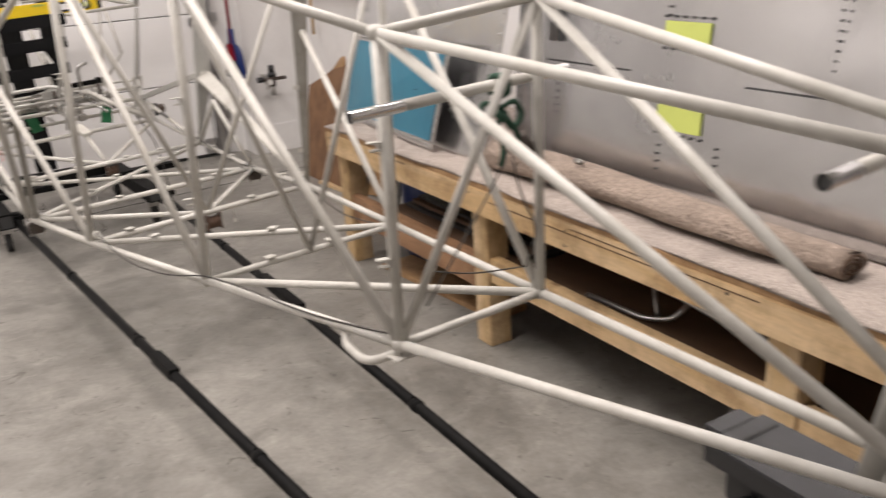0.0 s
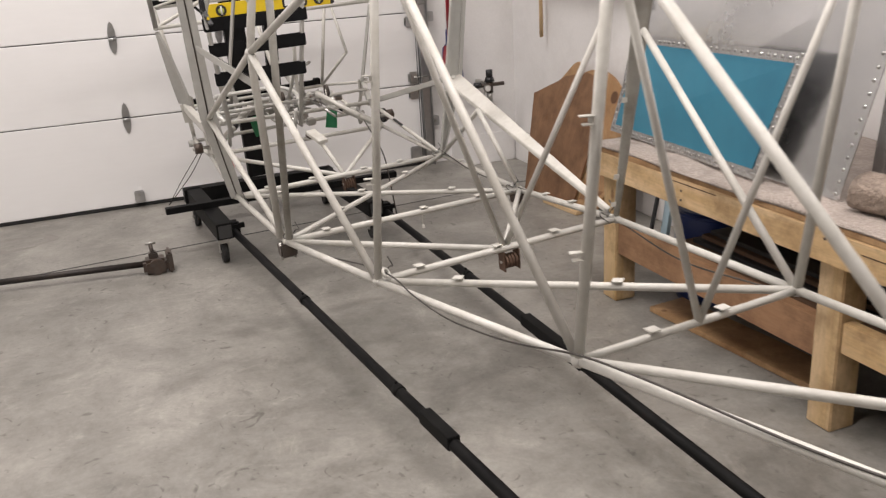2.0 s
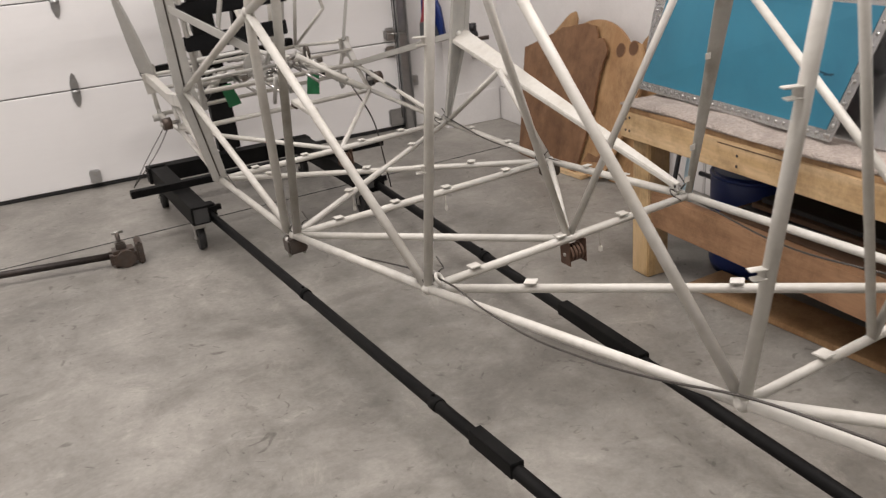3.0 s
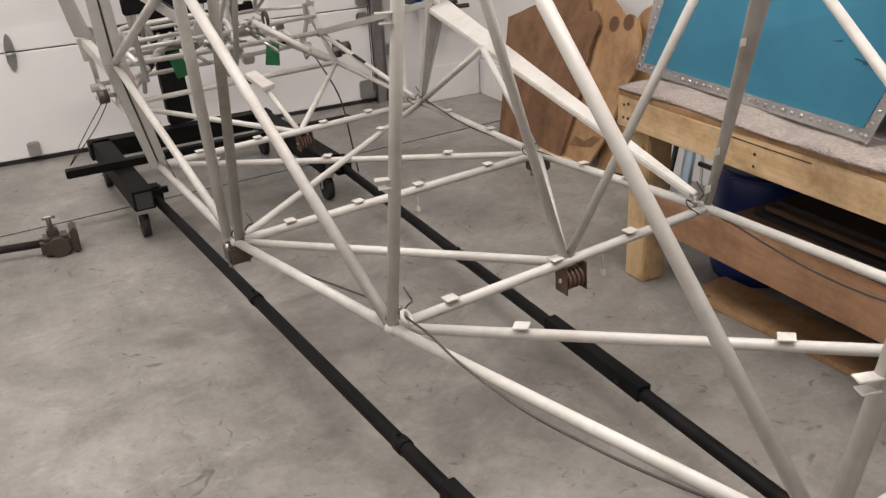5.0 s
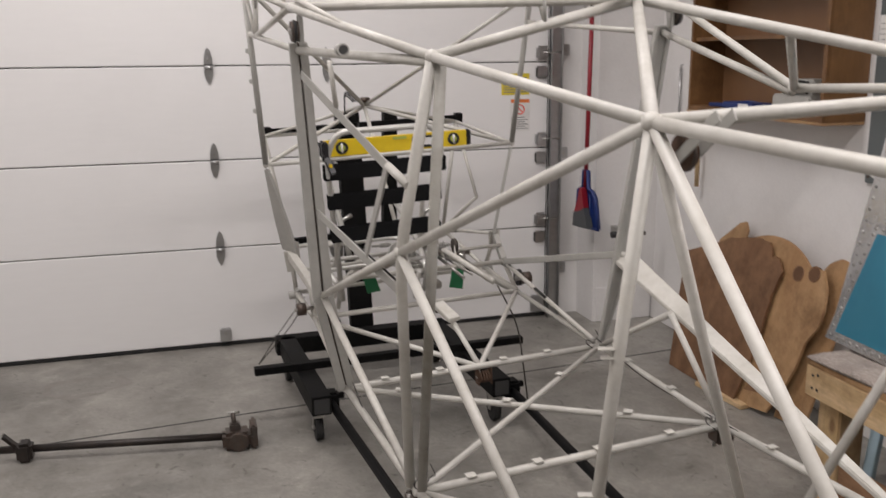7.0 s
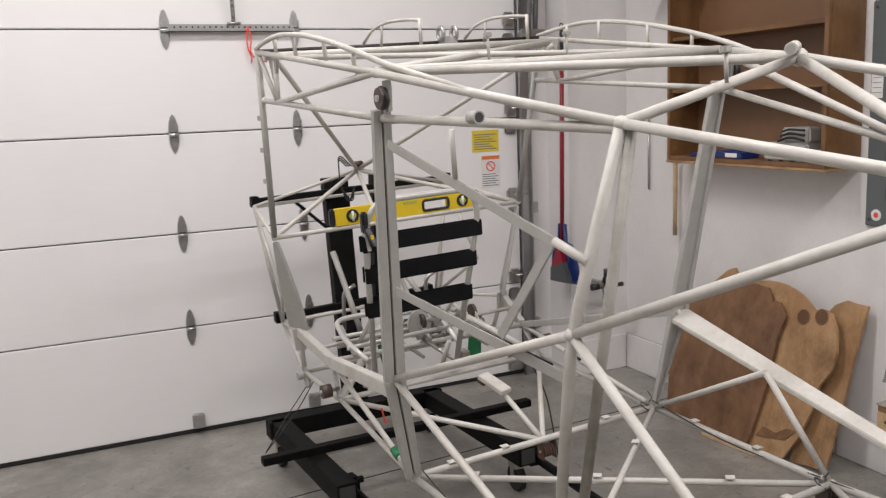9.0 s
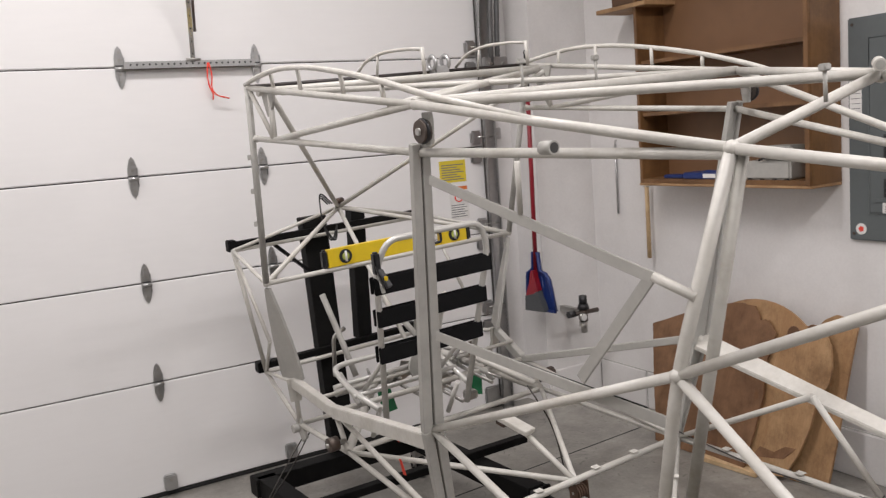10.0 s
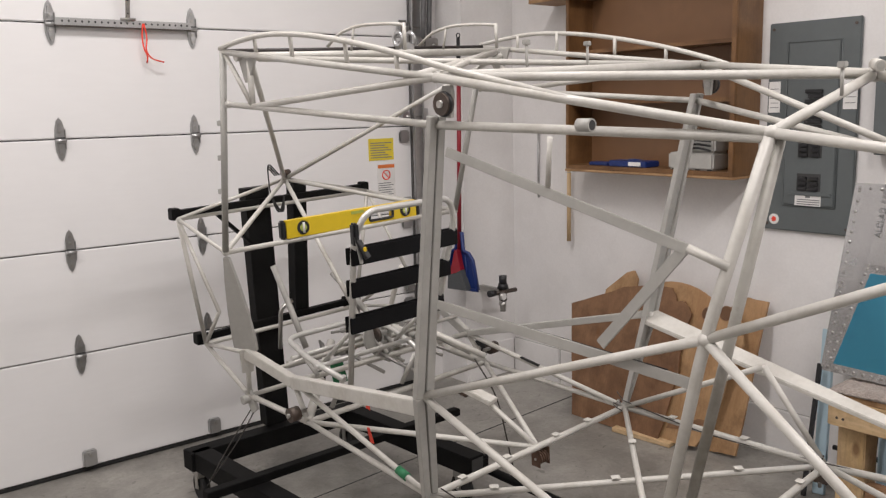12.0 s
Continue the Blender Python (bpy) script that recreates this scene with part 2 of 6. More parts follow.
# ---- building helpers ----


def part(name, bm, mat, parent=None, label="", smooth=False):
    me = bpy.data.meshes.new(name)
    bm.to_mesh(me)
    bm.free()
    if smooth:
        me.shade_smooth()
    me.materials.append(mat)
    ob = new(name, me)
    if parent is not None:
        ob.parent = parent
    if label:
        ob["label"] = label
    return ob


def thing(name, label, category, m=None, group="", kind=""):
    ob = new(name)
    ob.empty_display_size = 0.1
    if m is not None:
        ob.matrix_world = m
    return tagged(ob, label, category, group, kind)


def box_bm(lo, hi, bevel=0.0, bm=None, m=None):
    """A box between two corners, its edges rounded by a bevel."""
    bm2 = bmesh.new()
    bmesh.ops.create_cube(bm2, size=1)
    lo, hi = Vector(lo), Vector(hi)
    for v in bm2.verts:
        v.co = Vector((lo[i] + (v.co[i] + 0.5) * (hi[i] - lo[i]) for i in range(3)))
    if bevel:
        bmesh.ops.bevel(bm2, geom=bm2.edges[:], offset=bevel, segments=2, affect="EDGES", clamp_overlap=True)
    if m is not None:
        bm2.transform(m)
    if bm is None:
        return bm2
    return join_bm(bm, bm2)


def join_bm(bm, other):
    me = bpy.data.meshes.new("join")
    other.to_mesh(me)
    other.free()
    bm.from_mesh(me)
    bpy.data.meshes.remove(me)
    return bm


def sweep_bm(points, r, sides=12, bm=None, flat=None, closed=False, cap=True):
    """A round tube along points (or, with flat=(a, b), an oval one of half widths a and b)."""
    bm = bm or bmesh.new()
    pts = [Vector(p) for p in points]
    radii = r if isinstance(r, (list, tuple)) else [r] * len(pts)
    rings, side = [], None
    for i, p in enumerate(pts):
        if closed:
            d = pts[(i + 1) % len(pts)] - pts[i - 1]
        else:
            d = pts[min(i + 1, len(pts) - 1)] - pts[max(i - 1, 0)]
        d.normalize()
        if side is None:
            side = d.cross(Vector((0, 0, 1)))
            if side.length < 0.05:
                side = d.cross(Vector((1, 0, 0)))
        side = side - d * side.dot(d)
        side.normalize()
        up = side.cross(d)
        a, b = flat if flat else (radii[i], radii[i])
        rings.append([bm.verts.new(p + side * (a * math.cos(k * math.tau / sides)) + up * (b * math.sin(k * math.tau / sides))) for k in range(sides)])
    pairs = list(zip(rings, rings[1:])) + ([(rings[-1], rings[0])] if closed else [])
    for q, w in pairs:
        for k in range(sides):
            f = bm.faces.new((q[k], w[k], w[(k + 1) % sides], q[(k + 1) % sides]))
            f.smooth = True
    if cap and not closed:
        bm.faces.new(rings[0])
        bm.faces.new(rings[-1][::-1])
    bm.normal_update()
    return bm


def bend(points, radius, n=5):
    """Rounds the inner corners of a polyline."""
    pts = [Vector(p) for p in points]
    out = [pts[0]]
    for a, b, c in zip(pts, pts[1:], pts[2:]):
        u, w = (a - b), (c - b)
        k = min(radius, u.length * 0.45, w.length * 0.45)
        p, q = b + u.normalized() * k, b + w.normalized() * k
        for i in range(n + 1):
            s = i / n
            out.append((1 - s) ** 2 * p + 2 * s * (1 - s) * b + s * s * q)
    out.append(pts[-1])
    return out


def strip_bm(p, q, across, width, thick, bm=None):
    """A flat bar from p to q; its width lies along across."""
    p, q, across = Vector(p), Vector(q), Vector(across)
    d = (q - p).normalized()
    across = (across - d * across.dot(d)).normalized()
    nrm = d.cross(across)
    m = Matrix((across, d, nrm)).transposed().to_4x4()
    m.translation = (p + q) / 2
    l = (q - p).length
    return box_bm((-width / 2, -l / 2, -thick / 2), (width / 2, l / 2, thick / 2), min(thick * 0.3, 0.002), bm, m)


def taper_bm(p, q, across, w0, w1, thick):
    """A flat bar from p to q that widens from w0 to w1."""
    p, q, across = Vector(p), Vector(q), Vector(across)
    d = (q - p).normalized()
    a = (across - d * across.dot(d)).normalized()
    n = d.cross(a) * (thick / 2)
    bm = bmesh.new()
    low = [bm.verts.new(p + a * (w0 / 2 * i) + n * k) for i, k in ((-1, -1), (1, -1), (1, 1), (-1, 1))]
    top = [bm.verts.new(q + a * (w1 / 2 * i) + n * k) for i, k in ((-1, -1), (1, -1), (1, 1), (-1, 1))]
    bm.faces.new(low[::-1])
    bm.faces.new(top)
    for i in range(4):
        bm.faces.new((low[i], low[(i + 1) % 4], top[(i + 1) % 4], top[i]))
    bmesh.ops.recalc_face_normals(bm, faces=bm.faces[:])
    bmesh.ops.bevel(bm, geom=bm.edges[:], offset=0.0015, segments=1, affect="EDGES", clamp_overlap=True)
    return bm


def oval_bm(p, q, across, start, end, sides=18):
    """A tapering faired strut from p to q: half widths across and along at each end."""
    p, q, across = Vector(p), Vector(q), Vector(across)
    d = (q - p).normalized()
    a = (across - d * across.dot(d)).normalized()
    n = d.cross(a)
    bm = bmesh.new()
    rings = []
    for k in range(9):
        f = k / 8
        u, w = start[0] + (end[0] - start[0]) * f, start[1] + (end[1] - start[1]) * f
        c = p.lerp(q, f)
        rings.append([bm.verts.new(c + a * (u * math.cos(i * math.tau / sides)) + n * (w * math.sin(i * math.tau / sides))) for i in range(sides)])
    for low, top in zip(rings, rings[1:]):
        for i in range(sides):
            bm.faces.new((low[i], low[(i + 1) % sides], top[(i + 1) % sides], top[i])).smooth = True
    bm.faces.new(rings[0][::-1])
    bm.faces.new(rings[-1])
    bmesh.ops.recalc_face_normals(bm, faces=bm.faces[:])
    return bm


def plate_bm(outline, thick, m):
    """A flat plate of any outline (x, y), thick in z, laid by m."""
    bm = bmesh.new()
    lo = [bm.verts.new((x, y, -thick / 2)) for x, y in outline]
    hi = [bm.verts.new((x, y, thick / 2)) for x, y in outline]
    bm.faces.new(lo[::-1])
    bm.faces.new(hi)
    for i in range(len(lo)):
        j = (i + 1) % len(lo)
        bm.faces.new((lo[i], lo[j], hi[j], hi[i]))
    bm.normal_update()
    bm.transform(m)
    return bm


def cyl_bm(p, q, r, sides=16, bm=None, r2=None):
    return sweep_bm([p, q], [r, r if r2 is None else r2], sides, bm)


def ring_bm(centre, axis, big, small, sides=20, tube=8):
    """A torus round an axis."""
    axis = Vector(axis).normalized()
    side = axis.orthogonal().normalized()
    up = axis.cross(side)
    c = Vector(centre)
    return sweep_bm([c + side * (big * math.cos(k * math.tau / sides)) + up * (big * math.sin(k * math.tau / sides)) for k in range(sides)], small, tube, closed=True)


def words(name, text, size, mat, m, parent, depth=0.0006):
    cu = bpy.data.curves.new(name, "FONT")
    cu.body, cu.size, cu.extrude, cu.align_x, cu.align_y = text, size, depth, "CENTER", "CENTER"
    cu.materials.append(mat)
    ob = new(name, cu)
    ob.parent = parent
    ob.matrix_local = m
    return ob


def facing(origin, right, up):
    """A pose whose x runs along right and y along up."""
    r, u = Vector(right).normalized(), Vector(up)
    u = (u - r * u.dot(r)).normalized()
    m = Matrix((r, u, r.cross(u))).transposed().to_4x4()
    m.translation = Vector(origin)
    return m

# ---- the room ----
X_WEST, X_EAST, Y_SOUTH, Z_TOP = -3.4, 2.341, -8.2, 3.8
DOOR_L, DOOR_R = -1.24, 1.775
SEAMS = [0.0, 0.519, 0.961, 1.418, 1.877, 2.41]


def structure(name, lo, hi, mat, label, category, bevel=0.0):
    return tagged(part(name, box_bm(lo, hi, bevel), mat), label, category, kind="structure")


structure("floor", (X_WEST - 0.2, Y_SOUTH - 0.2, -0.12), (X_EAST + 0.2, 0.3, 0.0), FLOOR_MAT, "worn grey trowelled concrete garage floor with stains", "floor")
structure("ceiling", (X_WEST - 0.2, Y_SOUTH - 0.2, Z_TOP), (X_EAST + 0.2, 0.3, Z_TOP + 0.1), CEIL, "plain dull painted garage ceiling overhead", "ceiling")
structure("wall_east", (X_EAST, Y_SOUTH, 0), (X_EAST + 0.15, 0.3, Z_TOP), WALL, "white painted drywall along the workbench", "wall")
# Unseen wall, added to close the room; its grey is kept dark to cut bounce.
structure("wall_south", (X_WEST - 0.15, Y_SOUTH - 0.15, 0), (X_EAST + 0.15, Y_SOUTH, Z_TOP), UNSEENWALL, "plain bare grey drywall behind the tail", "wall")
structure("wall_west", (X_WEST - 0.15, Y_SOUTH, 0), (X_WEST, 0.3, Z_TOP), WALL, "plain white painted drywall of the open bay", "wall")
structure("wall_north", (X_WEST, 0.02, 0), (DOOR_L - 0.03, 0.3, Z_TOP), WALL, "white painted drywall beside the garage door", "wall")
structure("wall_north_jamb", (DOOR_R + 0.03, 0.02, 0), (1.973, 0.3, Z_TOP), WALL, "white painted jamb beside the garage door track", "wall")
structure("wall_north_pier", (1.973, -0.193, 0), (X_EAST, 0.3, Z_TOP), WALL, "white painted drywall pier in the corner by the door", "wall")
structure("wall_north_lintel", (DOOR_L - 0.03, 0.02, SEAMS[-1] + 0.02), (DOOR_R + 0.03, 0.3, Z_TOP), WALL, "white painted drywall above the garage door", "wall")

# Slab joints in the floor
for i, (x0, y0, x1, y1) in enumerate(((-2.4, -1.14, 2.3, -0.73),)):
    p, q = Vector((x0, y0, 0.0006)), Vector((x1, y1, 0.0006))
    tagged(part("floor_joint", strip_bm(p, q, (0, 1, 0), 0.006, 0.003), DARKJOINT), "thin dark saw-cut joint in the concrete floor", "joint", kind="structure")


def stain_ring(cx, cy, sx, sy, seed):
    """A dried water mark: an uneven ring, slightly darker than the floor."""
    rnd = random.Random(seed)
    ph = [rnd.uniform(0, 6.28) for _ in range(4)]
    outer, inner, n = [], [], 48
    for k in range(n):
        a = k * math.tau / n
        r = 1 + 0.12 * math.sin(2 * a + ph[0]) + 0.1 * math.sin(3 * a + ph[1]) + 0.05 * math.sin(7 * a + ph[2])
        w = 0.26 + 0.10 * math.sin(3 * a + ph[3]) + 0.05 * math.sin(8 * a)
        outer.append((cx + sx * r * math.cos(a), cy + sy * r * math.sin(a)))
        inner.append((cx + sx * (r - w) * math.cos(a), cy + sy * (r - w) * math.sin(a)))
    bm = bmesh.new()
    o = [bm.verts.new((x, y, 0.0005)) for x, y in outer]
    i = [bm.verts.new((x, y, 0.0005)) for x, y in inner]
    for k in range(n):
        bm.faces.new((o[k], o[(k + 1) % n], i[(k + 1) % n], i[k]))
    return bm


STAIN = material("dried_stain", (0.235, 0.22, 0.20), 0.6, grain=20, vary=0.2, stain=9, stain_amount=0.1)
tagged(part("floor_stain", stain_ring(-0.645, -0.40, 0.17, 0.14, 4), STAIN), "dried brownish water ring on the concrete", "stain", kind="structure")


# ---- garage door ----
def garage_door():
    d = thing("garage_door", "white sectional steel garage door, closed", "garage door", kind="structure")
    for i, (z0, z1) in enumerate(zip(SEAMS, SEAMS[1:])):
        lo, hi = z0 + (0.022 if i == 0 else 0.0025), z1 - 0.0025
        bm = box_bm((DOOR_L, 0.0, lo), (DOOR_R, 0.045, hi), 0.004)
        part("door_section", bm, DOOR, d)
    part("gap_backing", box_bm((DOOR_L, 0.012, 0.03), (DOOR_R, 0.04, SEAMS[-1])), DARKJOINT, d)
    part("bottom_seal", box_bm((DOOR_L, 0.002, 0.0), (DOOR_R, 0.05, 0.026), 0.006), RUBBER, d, "black rubber bottom seal")

    def hinge(x, z):
        """A stamped leaf hinge: two pointed leaves on a rolled knuckle."""
        h = None
        out = [(-0.012, 0.0), (-0.021, 0.012), (-0.0185, 0.045), (-0.011, 0.074), (0, 0.088), (0.011, 0.074), (0.0185, 0.045), (0.021, 0.012), (0.012, 0.0)]
        bm = bmesh.new()
        for s in (1, -1):
            join_bm(bm, plate_bm([(a, s * b) for a, b in (out if s > 0 else out[::-1])], 0.0025, pose(x, -0.004, z, 90, 0, 0)))
        for s in (1, -1):
            join_bm(bm, plate_bm([(a * 0.45, s * (0.045 + (b - 0.045) * 0.6)) for a, b in (out if s > 0 else out[::-1])], 0.006, pose(x, -0.007, z, 90, 0, 0)))
        h = part("hinge", bm, GALV, d, "galvanised leaf hinge")
        part("knuckle", cyl_bm((x - 0.021, -0.013, z - 0.006), (x + 0.021, -0.013, z - 0.006), 0.0095, 12), GALV, h)
        # Dark strip that colours in the shadow above the knuckle.
        part("knuckle_gap", box_bm((x - 0.021, -0.0145, z + 0.004), (x + 0.021, -0.006, z + 0.008)), DARKJOINT, h)
        for s in (-1, 1):
            part("leaf_flange", strip_bm((x + s * 0.019, -0.010, z - 0.04), (x + s * 0.019, -0.010, z + 0.04), (0, 1, 0), 0.012, 0.0025), GALV, h)
        for s in (-0.06, -0.03, 0.03, 0.06):
            part("screw_head", cyl_bm((x, -0.004, z + s), (x, -0.0135, z + s), 0.0062, 6), STEEL, h)

    for x in (0.0, 0.571):
        for z in SEAMS[1:4]:
            hinge(x, z)
    for x in (0.0, 0.587):
        hinge(x, SEAMS[4])
    # roller hinges at both edges, a raised leaf above each seam and a flat one below
    for x, s in ((DOOR_L + 0.05, 1), (DOOR_R - 0.05, -1)):
        for z in SEAMS[1:5]:
            r = part("roller_hinge", box_bm((x - 0.035, -0.034, z + 0.012), (x + 0.035, -0.001, z + 0.085), 0.012), GALV, d, "galvanised roller hinge")
            part("lower_leaf", box_bm((x - 0.034, -0.018, z - 0.085), (x + 0.034, -0.001, z - 0.02), 0.01), GALV, r)
            part("roller_stem", cyl_bm((x, -0.03, z + 0.05), (x - s * 0.1, -0.03, z + 0.05), 0.006, 8), STEEL, r)
        part("bottom_bracket", box_bm((x - 0.05, -0.02, 0.03), (x + 0.05, -0.001, 0.13), 0.008), GALV, d)
    # lift handles low on the door
    for x in (-0.002, 0.565):
        k = part("lift_bracket", box_bm((x - 0.028, -0.03, 0.03), (x + 0.028, -0.001, 0.10), 0.006), GALV, d, "galvanised bottom fixture")
        part("bolt", cyl_bm((x, -0.03, 0.08), (x, -0.036, 0.08), 0.008, 6), STEEL, k)
    # punched angle across the fourth seam, with the opener's arm and its cord
    a = part("punched_angle", box_bm((0.012, -0.032, 1.868), (0.575, -0.028, 1.897), 0.001), GALV, d, "punched galvanised angle")
    part("angle_leg", box_bm((0.012, -0.032, 1.864), (0.575, -0.002, 1.868), 0.001), DARKSTEEL, a)
    for k in range(21):
        x = 0.04 + k * 0.0258
        part("punched_hole", cyl_bm((x, -0.0325, 1.884), (x, -0.0335, 1.884), 0.0045, 8), DARKJOINT, a)
    lo, hi = Vector((0.30, -0.035, 1.89)), Vector((0.235, -0.35, 2.55))
    arm = part("opener_arm", strip_bm(lo, hi, (1, 0, 0), 0.019, 0.003), CHROME, d, "punched galvanised opener arm")
    for k in range(12):
        c = lo.lerp(hi, 0.05 + 0.075 * k)
        part("arm_hole", cyl_bm(c + Vector((0, -0.0012, 0)), c + Vector((0, -0.0022, -0.0008)), 0.0035, 8), DARKJOINT, arm)
    part("arm_bar", strip_bm(lo.lerp(hi, 0.18) + Vector((0.016, -0.006, 0)), hi + Vector((0.016, -0.006, 0)), (1, 0, 0), 0.012, 0.004), DARKSTEEL, arm, "dark second bar of the arm")
    part("arm_pin", cyl_bm((0.27, -0.04, 1.90), (0.33, -0.04, 1.90), 0.006, 10), STEEL, arm)
    for pts in ([(0.362, -0.035, 1.885), (0.352, -0.04, 1.83), (0.356, -0.045, 1.78), (0.372, -0.04, 1.75), (0.368, -0.035, 1.725)],
                [(0.366, -0.035, 1.885), (0.374, -0.042, 1.83), (0.364, -0.042, 1.775), (0.385, -0.04, 1.742), (0.44, -0.04, 1.728)]):
        part("release_cord", sweep_bm(bend(pts, 0.02), 0.0032, 8), REDTAPE, d, "red release cord")
    # warning labels by the track
    lab = part("warning_label", box_bm((1.50, -0.002, 1.248), (1.657, -0.0008, 1.36)), LABEL, d, "yellow warning label")
    for k in range(7):
        part("print_bar", box_bm((1.511, -0.003, 1.26 + k * 0.0125), (1.643 - 0.02 * (k % 3), -0.0022, 1.265 + k * 0.0125)), INK, lab)
    lab2 = part("notice_label", box_bm((1.55, -0.002, 1.055), (1.662, -0.0008, 1.228)), PAPER, d, "white notice with an orange heading")
    part("heading_bar", box_bm((1.554, -0.003, 1.206), (1.658, -0.0022, 1.224)), ORANGE, lab2)
    part("warning_ring", ring_bm((1.605, -0.003, 1.17), (0, 1, 0), 0.024, 0.003, 24, 6), REDTAPE, lab2)
    part("warning_slash", strip_bm((1.588, -0.003, 1.187), (1.622, -0.003, 1.153), (1, 0, 1), 0.005, 0.001), REDTAPE, lab2)
    for k in range(6):
        part("print_bar", box_bm((1.555, -0.003, 1.066 + k * 0.012), (1.65 - 0.015 * (k % 2), -0.0022, 1.07 + k * 0.012)), INK, lab2)


garage_door()


def door_track(x, s):
    """The bent galvanised track, its brackets and the black cable behind it."""
    t = thing("door_track", "galvanised steel roller track beside the garage door", "door track", group="garage door tracks")
    path = [(x, -0.03, 0.0), (x, -0.03, 2.02), (x, -0.06, 2.2), (x, -0.16, 2.36), (x, -0.34, 2.44), (x, -2.2, 2.46)]
    path = bend(path, 0.12, 6)
    for dx, r in ((-0.03, 0.006), (0.03, 0.006)):
        part("track_lip", sweep_bm([(a + dx, b - 0.012, c) for a, b, c in path], r, 8), GALV, t)
    bm = bmesh.new()
    pts = [Vector(p) for p in path]
    rows = []
    for i, p in enumerate(pts):
        d = (pts[min(i + 1, len(pts) - 1)] - pts[max(i - 1, 0)]).normalized()
        n = d.cross(Vector((1, 0, 0)))
        rows.append([bm.verts.new(p + Vector((dx, 0, 0)) + n * dn) for dx, dn in ((-0.03, 0.0), (0.03, 0.0), (0.03, 0.004), (-0.03, 0.004))])
    for u, w in zip(rows, rows[1:]):
        for k in range(4):
            bm.faces.new((u[k], w[k], w[(k + 1) % 4], u[(k + 1) % 4]))
    part("track_web", bm, GALV, t)
    part("track_angle", box_bm((x + s * 0.03 - 0.004, -0.028, 0), (x + s * 0.03 + 0.004, 0.018, 2.1), 0.001), DARKSTEEL, t, "dark flag angle")
    for z in (0.25, 0.9, 1.45, 1.95):
        b = part("track_bracket", box_bm((x - 0.03 + s * 0.05, -0.024, z), (x + 0.03 + s * 0.05, 0.016, z + 0.06), 0.003), GALV, t)
        part("bolt", cyl_bm((x + s * 0.05, -0.024, z + 0.03), (x + s * 0.05, -0.034, z + 0.03), 0.009, 6), STEEL, b)
    part("lift_cable", cyl_bm((x - s * 0.06, -0.06, 0.08), (x - s * 0.06, -0.06, 2.4), 0.0025, 6), CABLE, t)


door_track(1.80, 1)
door_track(-1.32, -1)


def conduit():
    """Dark conduits that bend away above the track, with a bracket."""
    c = thing("torsion_conduit", "dark bent steel conduits above the garage door track", "conduit")
    for dx, dy in ((0.0, 0.0), (0.045, 0.01)):
        part("conduit_pipe", sweep_bm(bend([(1.80 + dx, -0.09 + dy, 1.78), (1.815 + dx, -0.09 + dy, 2.1), (1.93 + dx, -0.14 + dy, 3.8)], 0.2), 0.014, 10), DARKGALV, c)
    part("clamp_plate", box_bm((1.76, -0.10, 1.80), (1.90, -0.06, 1.87), 0.006), GALV, c)
    for x in (1.785, 1.87):
        part("clamp_bolt", cyl_bm((x, -0.10, 1.835), (x, -0.115, 1.835), 0.01, 6), STEEL, c)


conduit()


# ---- broom with its dustpan, on the pier ----
def broom():
    b = thing("broom_and_dustpan", "red-handled broom with a blue clip-on dustpan, hung on the wall", "broom")
    m = pose(1.866, -0.185, 0.56, 90, 0, -78) @ Matrix.Translation((0.019, 0, 0)) @ Matrix.Diagonal((0.76, 1, 1, 1))

    def at(u, v, w=0.0):
        return m @ Vector((u, v, w))

    part("handle", sweep_bm([at(0.095, 1.13), at(0.085, 0.7), at(0.072, 0.20)], 0.0115, 12), RED, b, "dark red broom handle")
    cap = part("hanging_cap", sweep_bm([at(0.095, 1.13), at(0.096, 1.30)], [0.0125, 0.009], 12), PLASTIC, b, "black hanging cap")
    part("cap_loop", ring_bm(at(0.096, 1.31), m.to_3x3() @ Vector((0, 0, 1)), 0.011, 0.003, 14, 6), PLASTIC, cap)
    out = [(-0.012, 0.0), (0.225, 0.0), (0.205, 0.09), (0.185, 0.16), (0.15, 0.195), (0.105, 0.205), (0.095, 0.30), (0.052, 0.30), (0.045, 0.215), (-0.005, 0.19), (-0.015, 0.10)]
    pan = part("dustpan", plate_bm(out, 0.012, m @ Matrix.Translation((0, 0, -0.012))), BLUEP, b, "blue plastic dustpan")
    part("pan_rim", sweep_bm([at(u, v, 0.0) for u, v in out], 0.010, 8, closed=True), BLUEP, pan)
    part("pan_rib", sweep_bm([at(0.14, 0.02, -0.002), at(0.12, 0.18, -0.002)], 0.005, 6), BLUEP, pan)
    part("broom_head", plate_bm([(0.0, 0.0), (0.17, 0.0), (0.14, 0.06), (0.115, 0.105), (0.07, 0.085), (0.005, 0.075)], 0.04, m @ Matrix.Translation((0, 0, 0.018))), DUSTPAN_GREY, b, "dark grey bristles")
    part("head_block", plate_bm([(0.005, 0.076), (0.07, 0.087), (0.115, 0.107), (0.10, 0.15), (0.083, 0.21), (0.062, 0.21), (0.04, 0.14)], 0.034, m @ Matrix.Translation((0, 0, 0.017))), RED, b, "red broom block")


broom()


